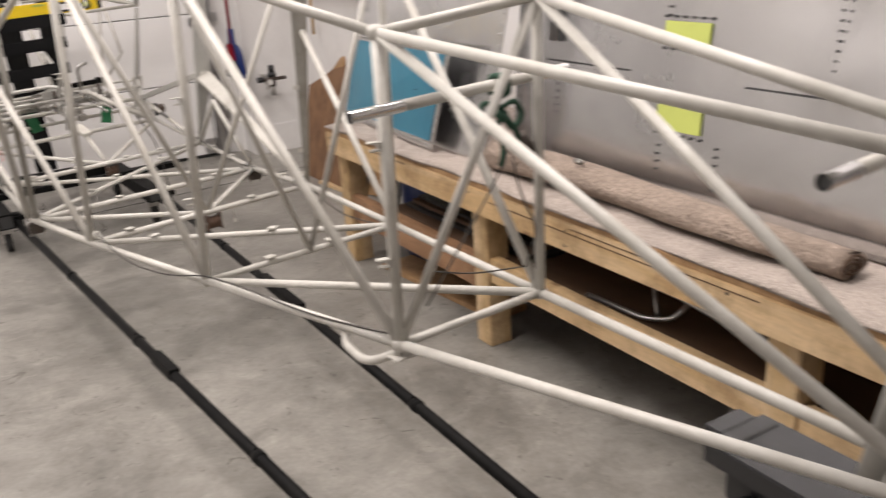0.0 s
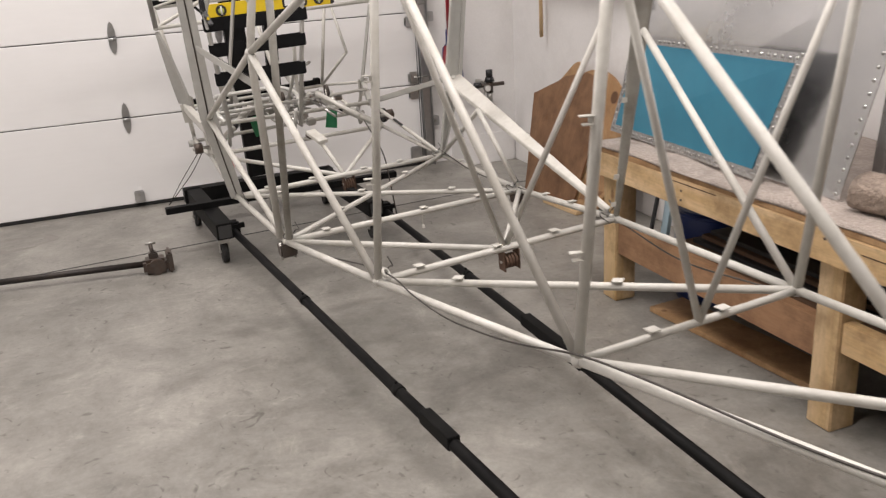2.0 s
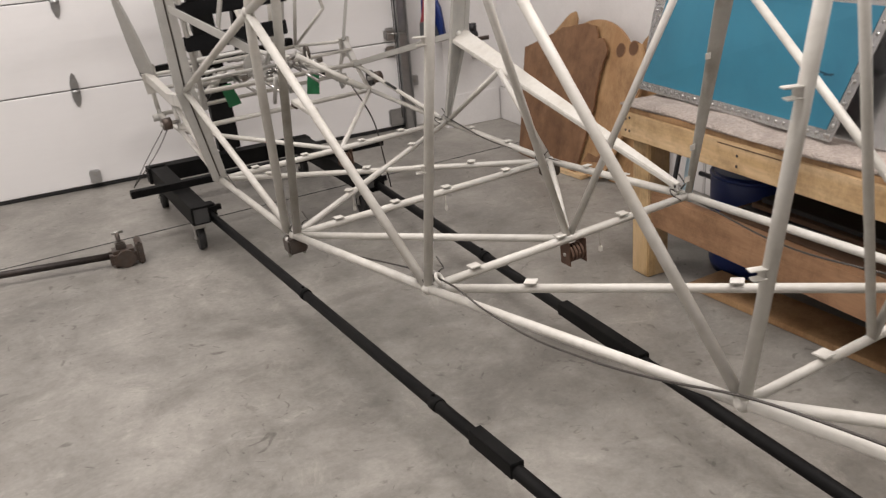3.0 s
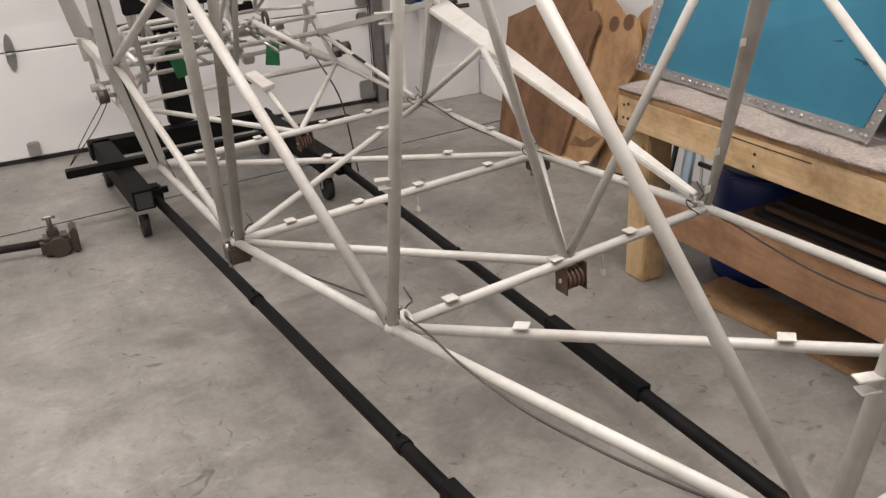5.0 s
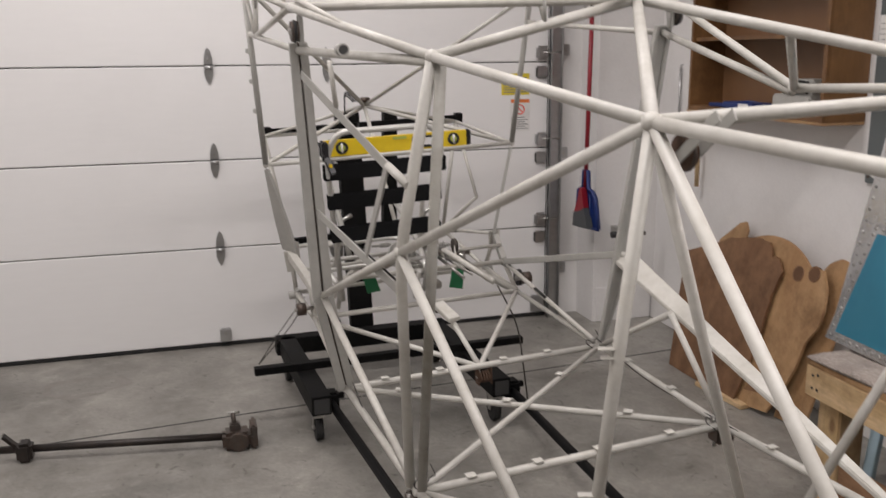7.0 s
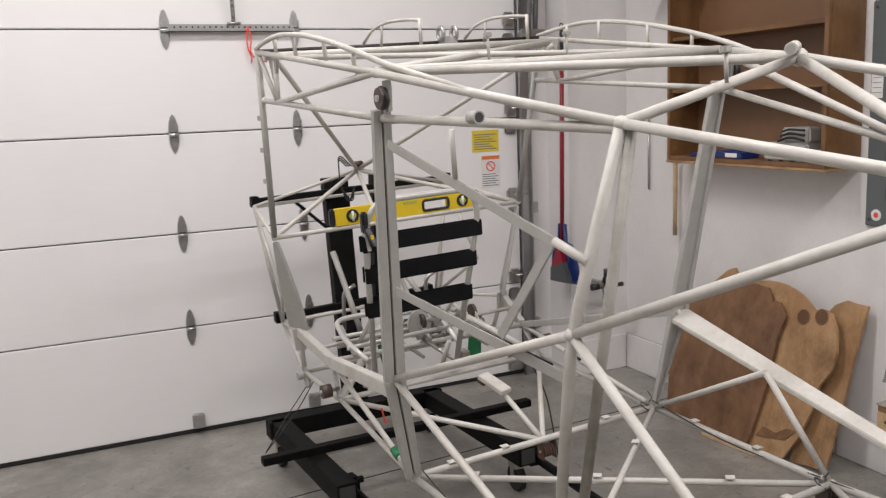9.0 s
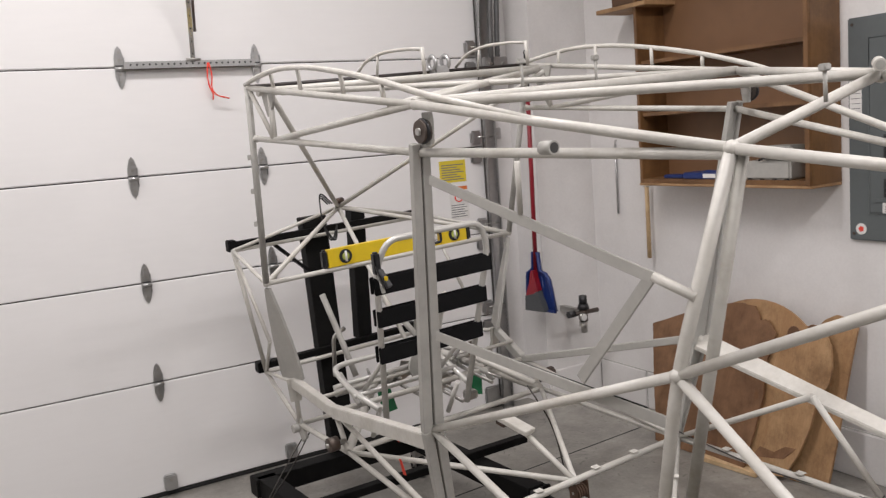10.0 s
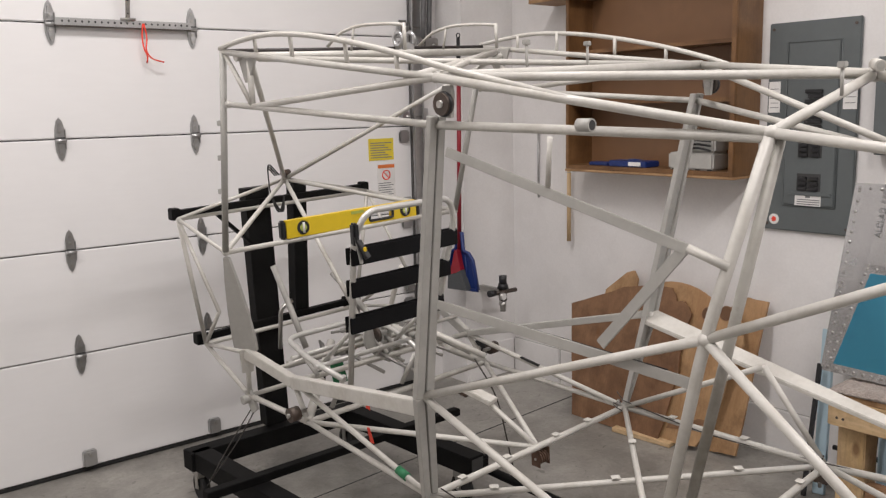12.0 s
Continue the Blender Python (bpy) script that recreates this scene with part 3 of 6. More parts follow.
def regulator():
    r = thing("air_regulator", "black-capped metal air regulator on the wall", "regulator")
    x, y, z = 2.085, -0.372, 0.541
    part("body", cyl_bm((x, y, z - 0.06), (x, y, z + 0.01), 0.022, 14), DARKSTEEL, r)
    part("knob", cyl_bm((x, y, z + 0.03), (x, y, z + 0.075), 0.021, 14), PLASTIC, r, "black adjusting knob")
    part("collar", cyl_bm((x, y, z + 0.005), (x, y, z + 0.032), 0.032, 14, r2=0.024), PLASTIC, r)
    part("pipe", cyl_bm((x - 0.095, y, z - 0.015), (x + 0.095, y, z - 0.015), 0.012, 12), DARKSTEEL, r, "dark cross pipe")
    part("coupling", cyl_bm((x - 0.10, y, z - 0.012), (x - 0.06, y, z - 0.012), 0.018, 12), PLASTIC, r)
    part("gauge", cyl_bm((x - 0.03, y - 0.02, z - 0.03), (x - 0.03, y - 0.04, z - 0.03), 0.021, 18), STEEL, r, "small round gauge")
    part("gauge_face", cyl_bm((x - 0.03, y - 0.0402, z - 0.03), (x - 0.03, y - 0.042, z - 0.03), 0.017, 18), PAPER, r)
    part("drain", cyl_bm((x, y, z - 0.12), (x, y, z - 0.06), 0.016, 12, r2=0.02), STEEL, r)
    part("wall_bracket", box_bm((x - 0.015, y + 0.012, z - 0.03), (x + 0.015, -0.1925, z), 0.002), STEEL, r)
    part("lever", strip_bm((x - 0.035, y - 0.02, z - 0.03), (x - 0.055, y - 0.03, z - 0.075), (1, 0, 0), 0.01, 0.004), STEEL, r)


regulator()


def cabinet():
    c = thing("wall_cabinet", "open stained plywood wall cabinet with shelves", "cabinet")
    x0, x1, y0, y1, z0, z1, t = 2.161, X_EAST, -1.695, -0.756, 1.20, 2.35, 0.019
    part("back_panel", box_bm((x1 - 0.008, y0 + t, z0 + t), (x1 - 0.001, y1 - t, z1)), CABBACK, c, "dark brown back panel")
    part("side_panel", box_bm((x0, y0, z0), (x1, y0 + t, z1), 0.0015), CABINET, c)
    part("side_panel", box_bm((x0, y1 - t, z0), (x1, y1, z1), 0.0015), CABINET, c)
    part("bottom_panel", box_bm((x0, y0 + t, z0), (x1, y1 - t, z0 + t), 0.0015), CABINET, c)
    part("bottom_edge", box_bm((x0 - 0.006, y0, z0 - 0.012), (x1, y1, z0 - 0.0005), 0.002), PLY, c, "pale plywood edge")
    part("face_frame", box_bm((x0 - 0.012, y0, z0), (x0, y0 + 0.022, z1), 0.0015), CABINET, c, "narrow stained stile")
    for z in (1.51, 1.748):
        part("shelf", box_bm((x0 + 0.015, y0 + t, z), (x1 - 0.01, y1 - t, z + 0.017), 0.001), CABINET, c)
    part("top_shelf", box_bm((x0 - 0.02, y1 - 0.1, 2.012), (x1, y1 + 0.235, 2.032), 0.002), PLY, c, "plywood top shelf")
    return c


cabinet()


def tray(x, y, z):
    t = thing("parts_tray", "blue plastic tray with a white label, on the shelf", "tray")
    part("tray_base", box_bm((x - 0.05, y - 0.11, z), (x + 0.05, y + 0.11, z + 0.028), 0.004), BLUEP, t)
    part("tray_rim", ring_bm((x, y, z + 0.03), (0, 0, 1), 0.05, 0.004, 4, 6), BLUEP, t)
    part("label", box_bm((x - 0.052, y - 0.08, z + 0.006), (x - 0.0505, y - 0.01, z + 0.024)), PAPER, t)
    t2 = thing("blue_caliper_case", "flat blue case lying on the shelf", "case")
    part("case_body", box_bm((x - 0.03, y + 0.13, z), (x + 0.03, y + 0.25, z + 0.016), 0.004), BLUEP, t2)


tray(2.22, -1.13, 1.22)


def charger(x, y, z):
    t = thing("battery_charger", "grey metal battery charger with coiled black leads, on the shelf", "charger")
    part("case", box_bm((x - 0.06, y - 0.115, z), (x + 0.06, y + 0.115, z + 0.075), 0.008), GREYPAINT, t)
    part("case_top", box_bm((x - 0.05, y - 0.115, z + 0.0755), (x + 0.06, y + 0.03, z + 0.135), 0.008), GREYPAINT, t, "pale upper case")
    for k in range(4):
        part("foot", box_bm((x - 0.055, y - 0.105 + k * 0.06, z - 0.002), (x - 0.045, y - 0.085 + k * 0.06, z + 0.004)), PLASTIC, t)
    for k in range(3):
        pts = [(x - 0.065, y + 0.03 - 0.012 * k, z + 0.08 + 0.02 * k), (x - 0.07, y - 0.03, z + 0.1 + 0.015 * k), (x - 0.065, y - 0.105, z + 0.085 + 0.02 * k)]
        part("lead", sweep_bm(bend(pts, 0.05), 0.0045, 8), RUBBER, t, "black lead")


charger(2.235, -1.47, 1.22)


def dark_boxes():
    t = thing("dark_toolbox", "dark toolbox on top of the plywood shelf", "box")
    part("box_body", box_bm((2.17, -0.84, 2.033), (2.33, -0.6, 2.15), 0.006), CARDBOARD, t)
    part("box_handle", cyl_bm((2.165, -0.8, 2.09), (2.165, -0.64, 2.09), 0.008, 10), STEEL, t)


dark_boxes()


def dowel():
    d = thing("wooden_dowel", "long wooden dowel hanging below the cabinet", "dowel")
    part("stick", cyl_bm((2.295, -0.655, 0.81), (2.295, -0.655, 1.19), 0.011, 12), PINE_UP, d)
    part("hook", sweep_bm(bend([(2.341, -0.655, 1.17), (2.285, -0.67, 1.168), (2.285, -0.64, 1.168)], 0.01), 0.002, 6), STEEL, d)


dowel()


def conduit_pipe_wall():
    """A slim pipe that hangs on the wall."""
    t = thing("hanging_rod", "thin grey rod hanging on the wall", "rod")
    part("rod", cyl_bm((2.330, -0.40, 1.02), (2.330, -0.40, 1.38), 0.006, 10), GALV, t)
    part("rod_hook", sweep_bm(bend([(2.342, -0.40, 1.40), (2.330, -0.40, 1.40), (2.330, -0.40, 1.375)], 0.01), 0.003, 6), GALV, t)


conduit_pipe_wall()


# ---- electrical panel ----
def electrical_panel():
    p = thing("electrical_panel", "grey steel breaker panel with an inner door and black breakers", "electrical panel")
    x, y0, y1, z0, z1 = X_EAST, -2.115, -1.738, 0.976, 1.818
    part("cover", box_bm((x - 0.018, y0, z0), (x, y1, z1), 0.004), PANELGREY, p)
    door = part("inner_door", box_bm((x - 0.024, y0 + 0.075, z0 + 0.11), (x - 0.0175, y1 - 0.09, z1 - 0.085), 0.003), PANELGREY, p, "grey inner door")
    part("door_frame", sweep_bm([(x - 0.0195, a, b) for a, b in ((y0 + 0.07, z0 + 0.105), (y1 - 0.085, z0 + 0.105), (y1 - 0.085, z1 - 0.08), (y0 + 0.07, z1 - 0.08))], 0.003, 6, closed=True), PANELGREY, p)
    part("door_pull", box_bm((x - 0.03, y0 + 0.085, z0 + 0.15), (x - 0.024, y1 - 0.11, z0 + 0.165), 0.002), PANELGREY, door)
    c = -1.935
    for z, h in ((1.60, 0.04), (1.28, 0.10), (1.145, 0.07)):
        part("window_recess", box_bm((x - 0.0255, c - 0.05, z), (x - 0.0245, c + 0.05, z + h)), DARKJOINT, door)
        for k in range(int(h / 0.02)):
            for s in (-1, 1):
                part("breaker", box_bm((x - 0.034, c + s * 0.024 - 0.018, z + 0.003 + k * 0.02), (x - 0.0258, c + s * 0.024 + 0.018, z + 0.018 + k * 0.02), 0.002), PLASTIC, door, "black breaker toggle")
    for k in range(8):
        part("breaker", box_bm((x - 0.034, c - 0.045, 1.395 + k * 0.02), (x - 0.0245, c + 0.015 + 0.012 * (k % 2), 1.41 + k * 0.02), 0.002), PLASTIC, door, "black breaker toggle")
    n = part("rating_label", box_bm((x - 0.026, c - 0.055, 1.085), (x - 0.0245, c + 0.055, 1.14)), PAPER, door, "white rating label")
    for k in range(3):
        part("print_bar", box_bm((x - 0.0268, c - 0.05, 1.09 + k * 0.009), (x - 0.0262, c + 0.045, 1.0935 + k * 0.009)), INK, n)
    part("print_square", box_bm((x - 0.0268, c - 0.01, 1.118), (x - 0.0262, c + 0.01, 1.136)), INK, n)
    dot = part("round_sticker", cyl_bm((x - 0.0182, -1.788, 1.02), (x - 0.0195, -1.788, 1.02), 0.022, 24), PAPER, p, "round white sticker with a red mark")
    part("red_mark", cyl_bm((x - 0.0196, -1.788, 1.02), (x - 0.0202, -1.788, 1.02), 0.012, 5), REDTAPE, dot)
    for a in (y0 + 0.02, y1 - 0.02):
        for b in (z0 + 0.025, z1 - 0.025):
            part("cover_screw", cyl_bm((x - 0.018, a, b), (x - 0.021, a, b), 0.006, 10), DARKSTEEL, p)


electrical_panel()


def notices():
    for y, z, w, h, lab in ((-2.085, 1.47, 0.055, 0.15, "white paper notice taped on the breaker panel"), (-1.77, 1.46, 0.05, 0.125, "white paper taped on the edge of the breaker panel")):
        t = thing("paper_notice", lab, "notice")
        x = X_EAST - 0.0192
        part("sheet", box_bm((x - 0.0006, y - w / 2, z), (x + 0.0006, y + w / 2, z + h)), PAPER, t)
        for k in range(5):
            part("print_bar", box_bm((x - 0.0012, y - w * 0.38, z + h * (0.15 + 0.15 * k)), (x - 0.0007, y + w * (0.38 - 0.06 * (k % 2)), z + h * (0.17 + 0.15 * k))), INK, t)


notices()


def junction_box():
    t = thing("switch_box", "grey steel switch box on the wall", "switch box")
    part("box_body", box_bm((X_EAST - 0.07, -2.46, 1.30), (X_EAST, -2.20, 1.66), 0.006), PANELGREY, t)
    part("conduit", cyl_bm((X_EAST - 0.03, -2.30, 1.66), (X_EAST - 0.03, -2.30, 3.8), 0.012, 10), GALV, t)


junction_box()


# ---- block footing under the drywall in the corner ----
def footing():
    t = thing("wall_footing", "white painted concrete block footing under the drywall", "footing", kind="structure")
    rnd = random.Random(9)
    for k in range(6):
        y0 = -0.20 - 0.36 * k
        part("block", box_bm((X_EAST - 0.012 + rnd.uniform(-0.002, 0.002), y0 - 0.352, 0.0), (X_EAST + 0.001, y0, 0.195), 0.004), WALL, t)
    part("block", box_bm((1.985, -0.205, 0.0), (2.325, -0.192, 0.195), 0.004), WALL, t)
    part("footing_joint", box_bm((X_EAST - 0.006, -2.36, 0.0), (X_EAST + 0.001, -0.2, 0.198)), GREYPAINT, t)


footing()

# ---- the fuselage frame: x across, y forward, z up in its own axes ----
PSI, RHO, OFF = 0.04860, 0.04038, 0.6369
_ri = Vector((math.cos(PSI) * math.cos(RHO), math.sin(PSI) * math.cos(RHO), math.sin(RHO)))
_ax = Vector((-math.sin(PSI), math.cos(PSI), 0))
FUSE = Matrix((_ri, _ax, _ri.cross(_ax))).transposed().to_4x4()
FUSE.translation = _ri * OFF + _ax * 0.05 + _ri.cross(_ax) * 0.015

NODES = dict(
    FWT=(0.429, -0.739, 1.109), FWM=(0.355, -0.702, 0.612), WB=(0.503, -1.205, 1.047), FT=(0.528, -1.381, 1.665),
    FD=(0.518, -1.369, 1.515), PT=(0.514, -2.283, 1.454), RS=(0.516, -2.289, 1.553), PM=(0.475, -2.137, 0.778),
    GR=(0.405, -1.105, 0.516), N1=(0.396, -1.464, 0.502), N2=(0.417, -2.078, 0.474), N3=(0.411, -2.754, 0.477),
    N4=(0.347, -3.386, 0.557), N5=(0.262, -4.095, 0.617), N6=(0.148, -4.807, 0.694), U3=(0.403, -2.995, 1.433),
    U4=(0.382, -3.649, 1.367), U5=(0.256, -4.290, 1.281), U6=(0.150, -4.825, 1.210), LM=(0.469, -2.921, 1.073),
    SB=(0.435, -1.150, 0.669), SC=(0.377, -1.386, 0.607), ST=(0.343, -2.598, 0.744), VT=(0.506, -1.498, 1.634),
)
# stations on the centre line, and those where the two sides differ
MID = dict(
    N5L=(-0.248, -4.114, 0.627), N4L=(-0.353, -3.415, 0.564), N6L=(-0.162, -4.830, 0.708), U3R=(0.440, -2.905, 1.325),
    K=(-0.002, -2.997, 1.517), CM=(-0.003, -3.394, 0.557), DM=(0.015, -4.103, 0.620), AP=(0.000, -0.788, 1.211),
    FC=(0.004, -2.070, 0.470), TB=(0.000, -5.632, 0.782), TT=(0.000, -5.630, 1.128), N1L=(-0.398, -1.459, 0.511),
    N1R=(0.400, -1.450, 0.501), N2L=(-0.419, -2.070, 0.473), N2R=(0.421, -2.076, 0.474), N3L=(-0.417, -2.786, 0.499),
    N3R=(0.402, -2.746, 0.482), N4R=(0.344, -3.383, 0.557), N5R=(0.262, -4.091, 0.614), N6R=(0.161, -4.795, 0.683),
    PML=(-0.479, -2.140, 0.787), PMR=(0.470, -2.142, 0.785), RSL=(-0.530, -2.303, 1.556), RSR=(0.492, -2.309, 1.557),
    LML=(-0.458, -2.907, 1.072), U4L=(-0.316, -3.553, 1.352), U5L=(-0.223, -4.206, 1.305), U6L=(-0.127, -4.807, 1.199),
    U6R=(0.127, -4.869, 1.221), WBL=(-0.489, -1.197, 1.046), WBR=(0.495, -1.219, 1.050), SBL=(-0.419, -1.142, 0.681),
    SCL=(-0.393, -1.386, 0.626), V4R=(0.352, -3.499, 1.062), U4R=(0.350, -3.560, 1.352), U5R=(0.220, -4.245, 1.320),
    TP=(0.000, -5.530, 0.765),
)


def nd(name):
    if name in MID:
        return Vector(MID[name])
    x, y, z = NODES[name[:-1]]
    return Vector((-x if name[-1] == "L" else x, y, z))


def fuselage():
    f = thing("aircraft_fuselage_frame", "bare welded steel-tube aircraft fuselage frame in off-white paint", "fuselage frame", FUSE)
    R1, R2, R3, RT = 0.0096, 0.0085, 0.007, 0.0084

    def tube(name, a, b, r=R2, mat=WHITE, label=""):
        a = nd(a) if isinstance(a, str) else Vector(a)
        b = nd(b) if isinstance(b, str) else Vector(b)
        return part(name, sweep_bm([a, b], r, 12), mat, f, label)

    def bent(name, pts, r=R2, k=0.06, mat=WHITE, label=""):
        return part(name, sweep_bm(bend([nd(p) if isinstance(p, str) else p for p in pts], k), r, 12), mat, f, label)

    def weld(p, r=0.016):
        bm = bmesh.new()
        bmesh.ops.create_icosphere(bm, subdivisions=2, radius=r, matrix=Matrix.Translation(nd(p) if isinstance(p, str) else p))
        part("weld_joint", bm, WHITE, f, smooth=True)

    for s in "LR":
        g = 1 if s == "R" else -1
        # longerons
        tube("lower_longeron", "FWM" + s, "GR" + s, R2)
        tube("lower_longeron", "GR" + s, "N1" + s, R1)
        tube("lower_longeron", "N1" + s, "N2" + s, R2)
        for a, b, r in (("N2", "N3", R1), ("N3", "N4", R1), ("N4", "N5", 0.0087), ("N5", "N6", 0.0085)):
            tube("lower_longeron", a + s, b + s, r)
        tube("lower_longeron", "N6" + s, nd("TB") + Vector((g * 0.022, 0, 0)), 0.0086)
        tube("upper_longeron", "RS" + s, "U3" + s, R1)
        for a, b, r in (("U3", "U4", 0.0092), ("U4", "U5", 0.0090), ("U5", "U6", 0.0086)):
            tube("upper_longeron", a + s, b + s, r)
        tube("upper_longeron", "U6" + s, nd("TT") + Vector((g * 0.022, 0, -0.01)), RT)
        # side bays
        if s == "L":
            tube("upright", "U4L", "N4L", 0.0094)
        else:
            part("fairing_upright", oval_bm(nd("N4R"), nd("U4R"), (1, -0.25, 0), (0.0075, 0.0075), (0.031, 0.012)), STAINPAINT, f, "tapered grey faired upright")
            for k in (0.06, 0.16, 0.42, 0.78):
                c = nd("N4R").lerp(nd("U4R"), k) + Vector((-0.008 - 0.015 * k, -0.004, 0))
                part("fairing_tab", strip_bm(c, c + Vector((-0.02, -0.006, 0.002)), (0, 0, 1), 0.013, 0.0025), WHITE, f)
        tube("upright", "U5" + s, "N5" + s, 0.0094)
        tube("upright", "U6" + s, "N6" + s, 0.0092)
        tube("diagonal", "U4L" if s == "L" else "V4R", "N5" + s, 0.0086)
        tube("diagonal", "U5" + s, "N6" + s, 0.0086)
        tube("diagonal", "U6" + s, nd("TB") + (Vector((-0.02, 0.02, 0.012)) if s == "L" else Vector((0.012, 0.055, 0.075))), RT)
        tube("cross_brace", "CM", "U4" + s, 0.0078)
        tube("cross_brace", "DM", "U5" + s, 0.0068)
        # cabin
        tube("door_top_rail", "FD" + s, "PT" + s, R2)
        tube("door_top_rail", "PT" + s, nd("U3" + s) + Vector((0, 0.005, -0.008)), R1)
        tube("wing_root_tube", "FT" + s, "RS" + s, R2)
        tube("wing_root_diagonal", nd("FD" + s).lerp(nd("PT" + s), 0.15), "RS" + s, R2)
        tube("windscreen_post", "FT" + s, "WB" + s, 0.0105, GREYPAINT)
        d1 = nd("FD" + s).lerp(nd("PT" + s), 0.15)
        tube("windscreen_diagonal", nd("FT" + s) + Vector((0, -0.015, -0.01)), d1, R3)
        tube("spar_strut", nd("VT" + s) + Vector((0, 0.01, 0)), d1, 0.0085)
        part("spar_gusset", plate_bm([(-0.05, 0.018), (0.045, 0.018), (0.03, -0.02), (0.0, -0.06), (-0.02, -0.06)], 0.008, facing(nd("VT" + s) + Vector((g * 0.004, 0.01, 0.0)), (0, -1, 0), (0, 0, 1))), GREYPAINT, f)
        tube("cabane_tube", "VT" + s, "AP", R2)
        tube("cowl_tube", "WB" + s, "AP", R2)
        tube("cowl_tube", "FWT" + s, "AP", R3)
        tube("cowl_tube", "FWT" + s, "WB" + s, R3)
        tube("firewall_upright", "FWT" + s, "FWM" + s, R2)
        tube("firewall_brace", "FWT" + s, (g * 0.425, -0.98, 0.80), R3)
        tube("firewall_brace", "FWM" + s, (g * 0.425, -0.98, 0.80), R3)
        tube("sill_tube", "FWM" + s, "SB" + s, R3)
        tube("wing_root_tube", "RS" + s, "K", R1)
        if s == "L":
            tube("rear_roof_tube", "U3L", "K", R1)
        tube("rear_roof_tube", "K", "U4" + s, R1)
        tube("rear_spar_brace", "RS" + s, (-g * 0.46, -1.46, 1.64), R2)
        # rounded ribs over the wing root, on short stand-offs
        rib = [nd("FT" + s) + Vector((0, 0.015, 0.01)), Vector((g * 0.535, -1.47, 1.687)), Vector((g * 0.534, -1.63, 1.697)), Vector((g * 0.532, -1.82, 1.682)), Vector((g * 0.53, -2.01, 1.65)),
               Vector((g * 0.525, -2.18, 1.613)), Vector((g * 0.515, -2.33, 1.572)), Vector((g * 0.473, -2.62, 1.502)) if s == "L" else Vector((0.512, -2.42, 1.54))]
        part("root_rib", sweep_bm(bend(rib, 0.12, 6), 0.0072, 10), WHITE, f)
        for y, z in ((-1.56, 1.693), (-1.74, 1.69), (-1.98, 1.655), (-2.17, 1.615)):
            k = (y + 1.412) / (-2.289 + 1.412)
            tube("rib_standoff", (g * 0.525, y, z), (g * 0.522, y, 1.66 + k * (1.553 - 1.66)), 0.0055)
        # lower cabin bracing
        tube("floor_brace", "FC", "N1" + s, R2)
        tube("floor_brace", "SC" + s, "N2" + s, R2)
        tube("gear_brace", "N1" + s, (g * 0.13, -1.22, 0.665), 0.0145)
        part("clamp_band", sweep_bm([nd("N1" + s).lerp(Vector((g * 0.13, -1.22, 0.665)), k) for k in (0.51, 0.57)], 0.0165, 12), PLASTIC, f, "black clamp band")
        tube("sill_drop", "SC" + s, "N1" + s, R2)
        tube("sill_drop", "SB" + s, "GR" + s, R2)
        # gear lugs
        part("gear_lug", cyl_bm(nd("GR" + s) + Vector((g * -0.02, 0, -0.01)), nd("GR" + s) + Vector((g * 0.03, 0, -0.01)), 0.015, 14), GREYPAINT, f)
        c = Vector((g * 0.442, -1.45, 0.548))
        puck = part("gear_bushing", cyl_bm(c + Vector((g * -0.016, 0, 0)), c + Vector((g * 0.016, 0, 0)), 0.023, 20), DARKSTEEL, f, "dark landing gear bushing")
        part("bushing_bolt", cyl_bm(c + Vector((g * -0.045, 0, 0)), c + Vector((g * 0.024, 0, 0)), 0.007, 10), STEEL, puck)
        part("gear_fitting", strip_bm(nd("GR" + s) + Vector((0, 0.01, 0.02)), nd("GR" + s) + Vector((0, -0.03, -0.05)), (0, 1, 0), 0.045, 0.012), GREYPAINT, f)
        for p in ("N2", "N3", "N4", "N5", "N6", "U3", "U4", "U5", "U6", "PM", "LM", "WB", "FD"):
            if not (p == "LM" and s == "R"):
                weld(p + s, 0.0115 if p in ("WB", "FD") else 0.0135)
        # pulley and hanger at the rear spar
        q = Vector((g * 0.517, -2.322, 1.499))
        part("strut_lug", plate_bm([(-0.012, 0.038), (0.013, 0.038), (0.016, 0.022), (0.009, -0.03), (-0.009, -0.03), (-0.015, 0.022)], 0.010, facing(q + Vector((-g * 0.006, 0, 0)), (0, 1, 0), (0, 0.2, 1))), GREYPAINT, f)
        part("strut_pulley", cyl_bm(q, q + Vector((g * 0.018, 0, 0)), 0.024, 20), DARKSTEEL, f, "dark round pulley")
        part("pulley_groove", ring_bm(q + Vector((g * 0.009, 0, 0)), (1, 0, 0), 0.024, 0.004, 20, 6), PLASTIC, f)
        part("pulley_hub", cyl_bm(q + Vector((-g * 0.012, 0, 0)), q + Vector((g * 0.023, 0, 0)), 0.008, 14), STEEL, f)

    # crosswise tubes
    tube("cross_tube", "FTL", "FTR", 0.0085, BLACKPIPE, "black front spar tube")
    tube("cross_tube", nd("FTL") + Vector((0, -0.07, -0.018)), nd("FTR") + Vector((0, -0.07, -0.018)), 0.0125)
    tube("cross_tube", "RSL", "RSR", 0.0125)
    tube("cross_tube", nd("RSL") + Vector((0, 0.09, 0.0)), nd("FTR") + Vector((0, -0.07, -0.02)), 0.011)
    tube("cross_tube", "WBL", "WBR", R2)
    tube("cross_tube", "FWML", "FWMR", R2)
    tube("cross_tube", "FWTL", "FWTR", R3)
    tube("cross_tube", "N1L", "N1R", R1)
    tube("cross_tube", "SCL", "SCR", R1)
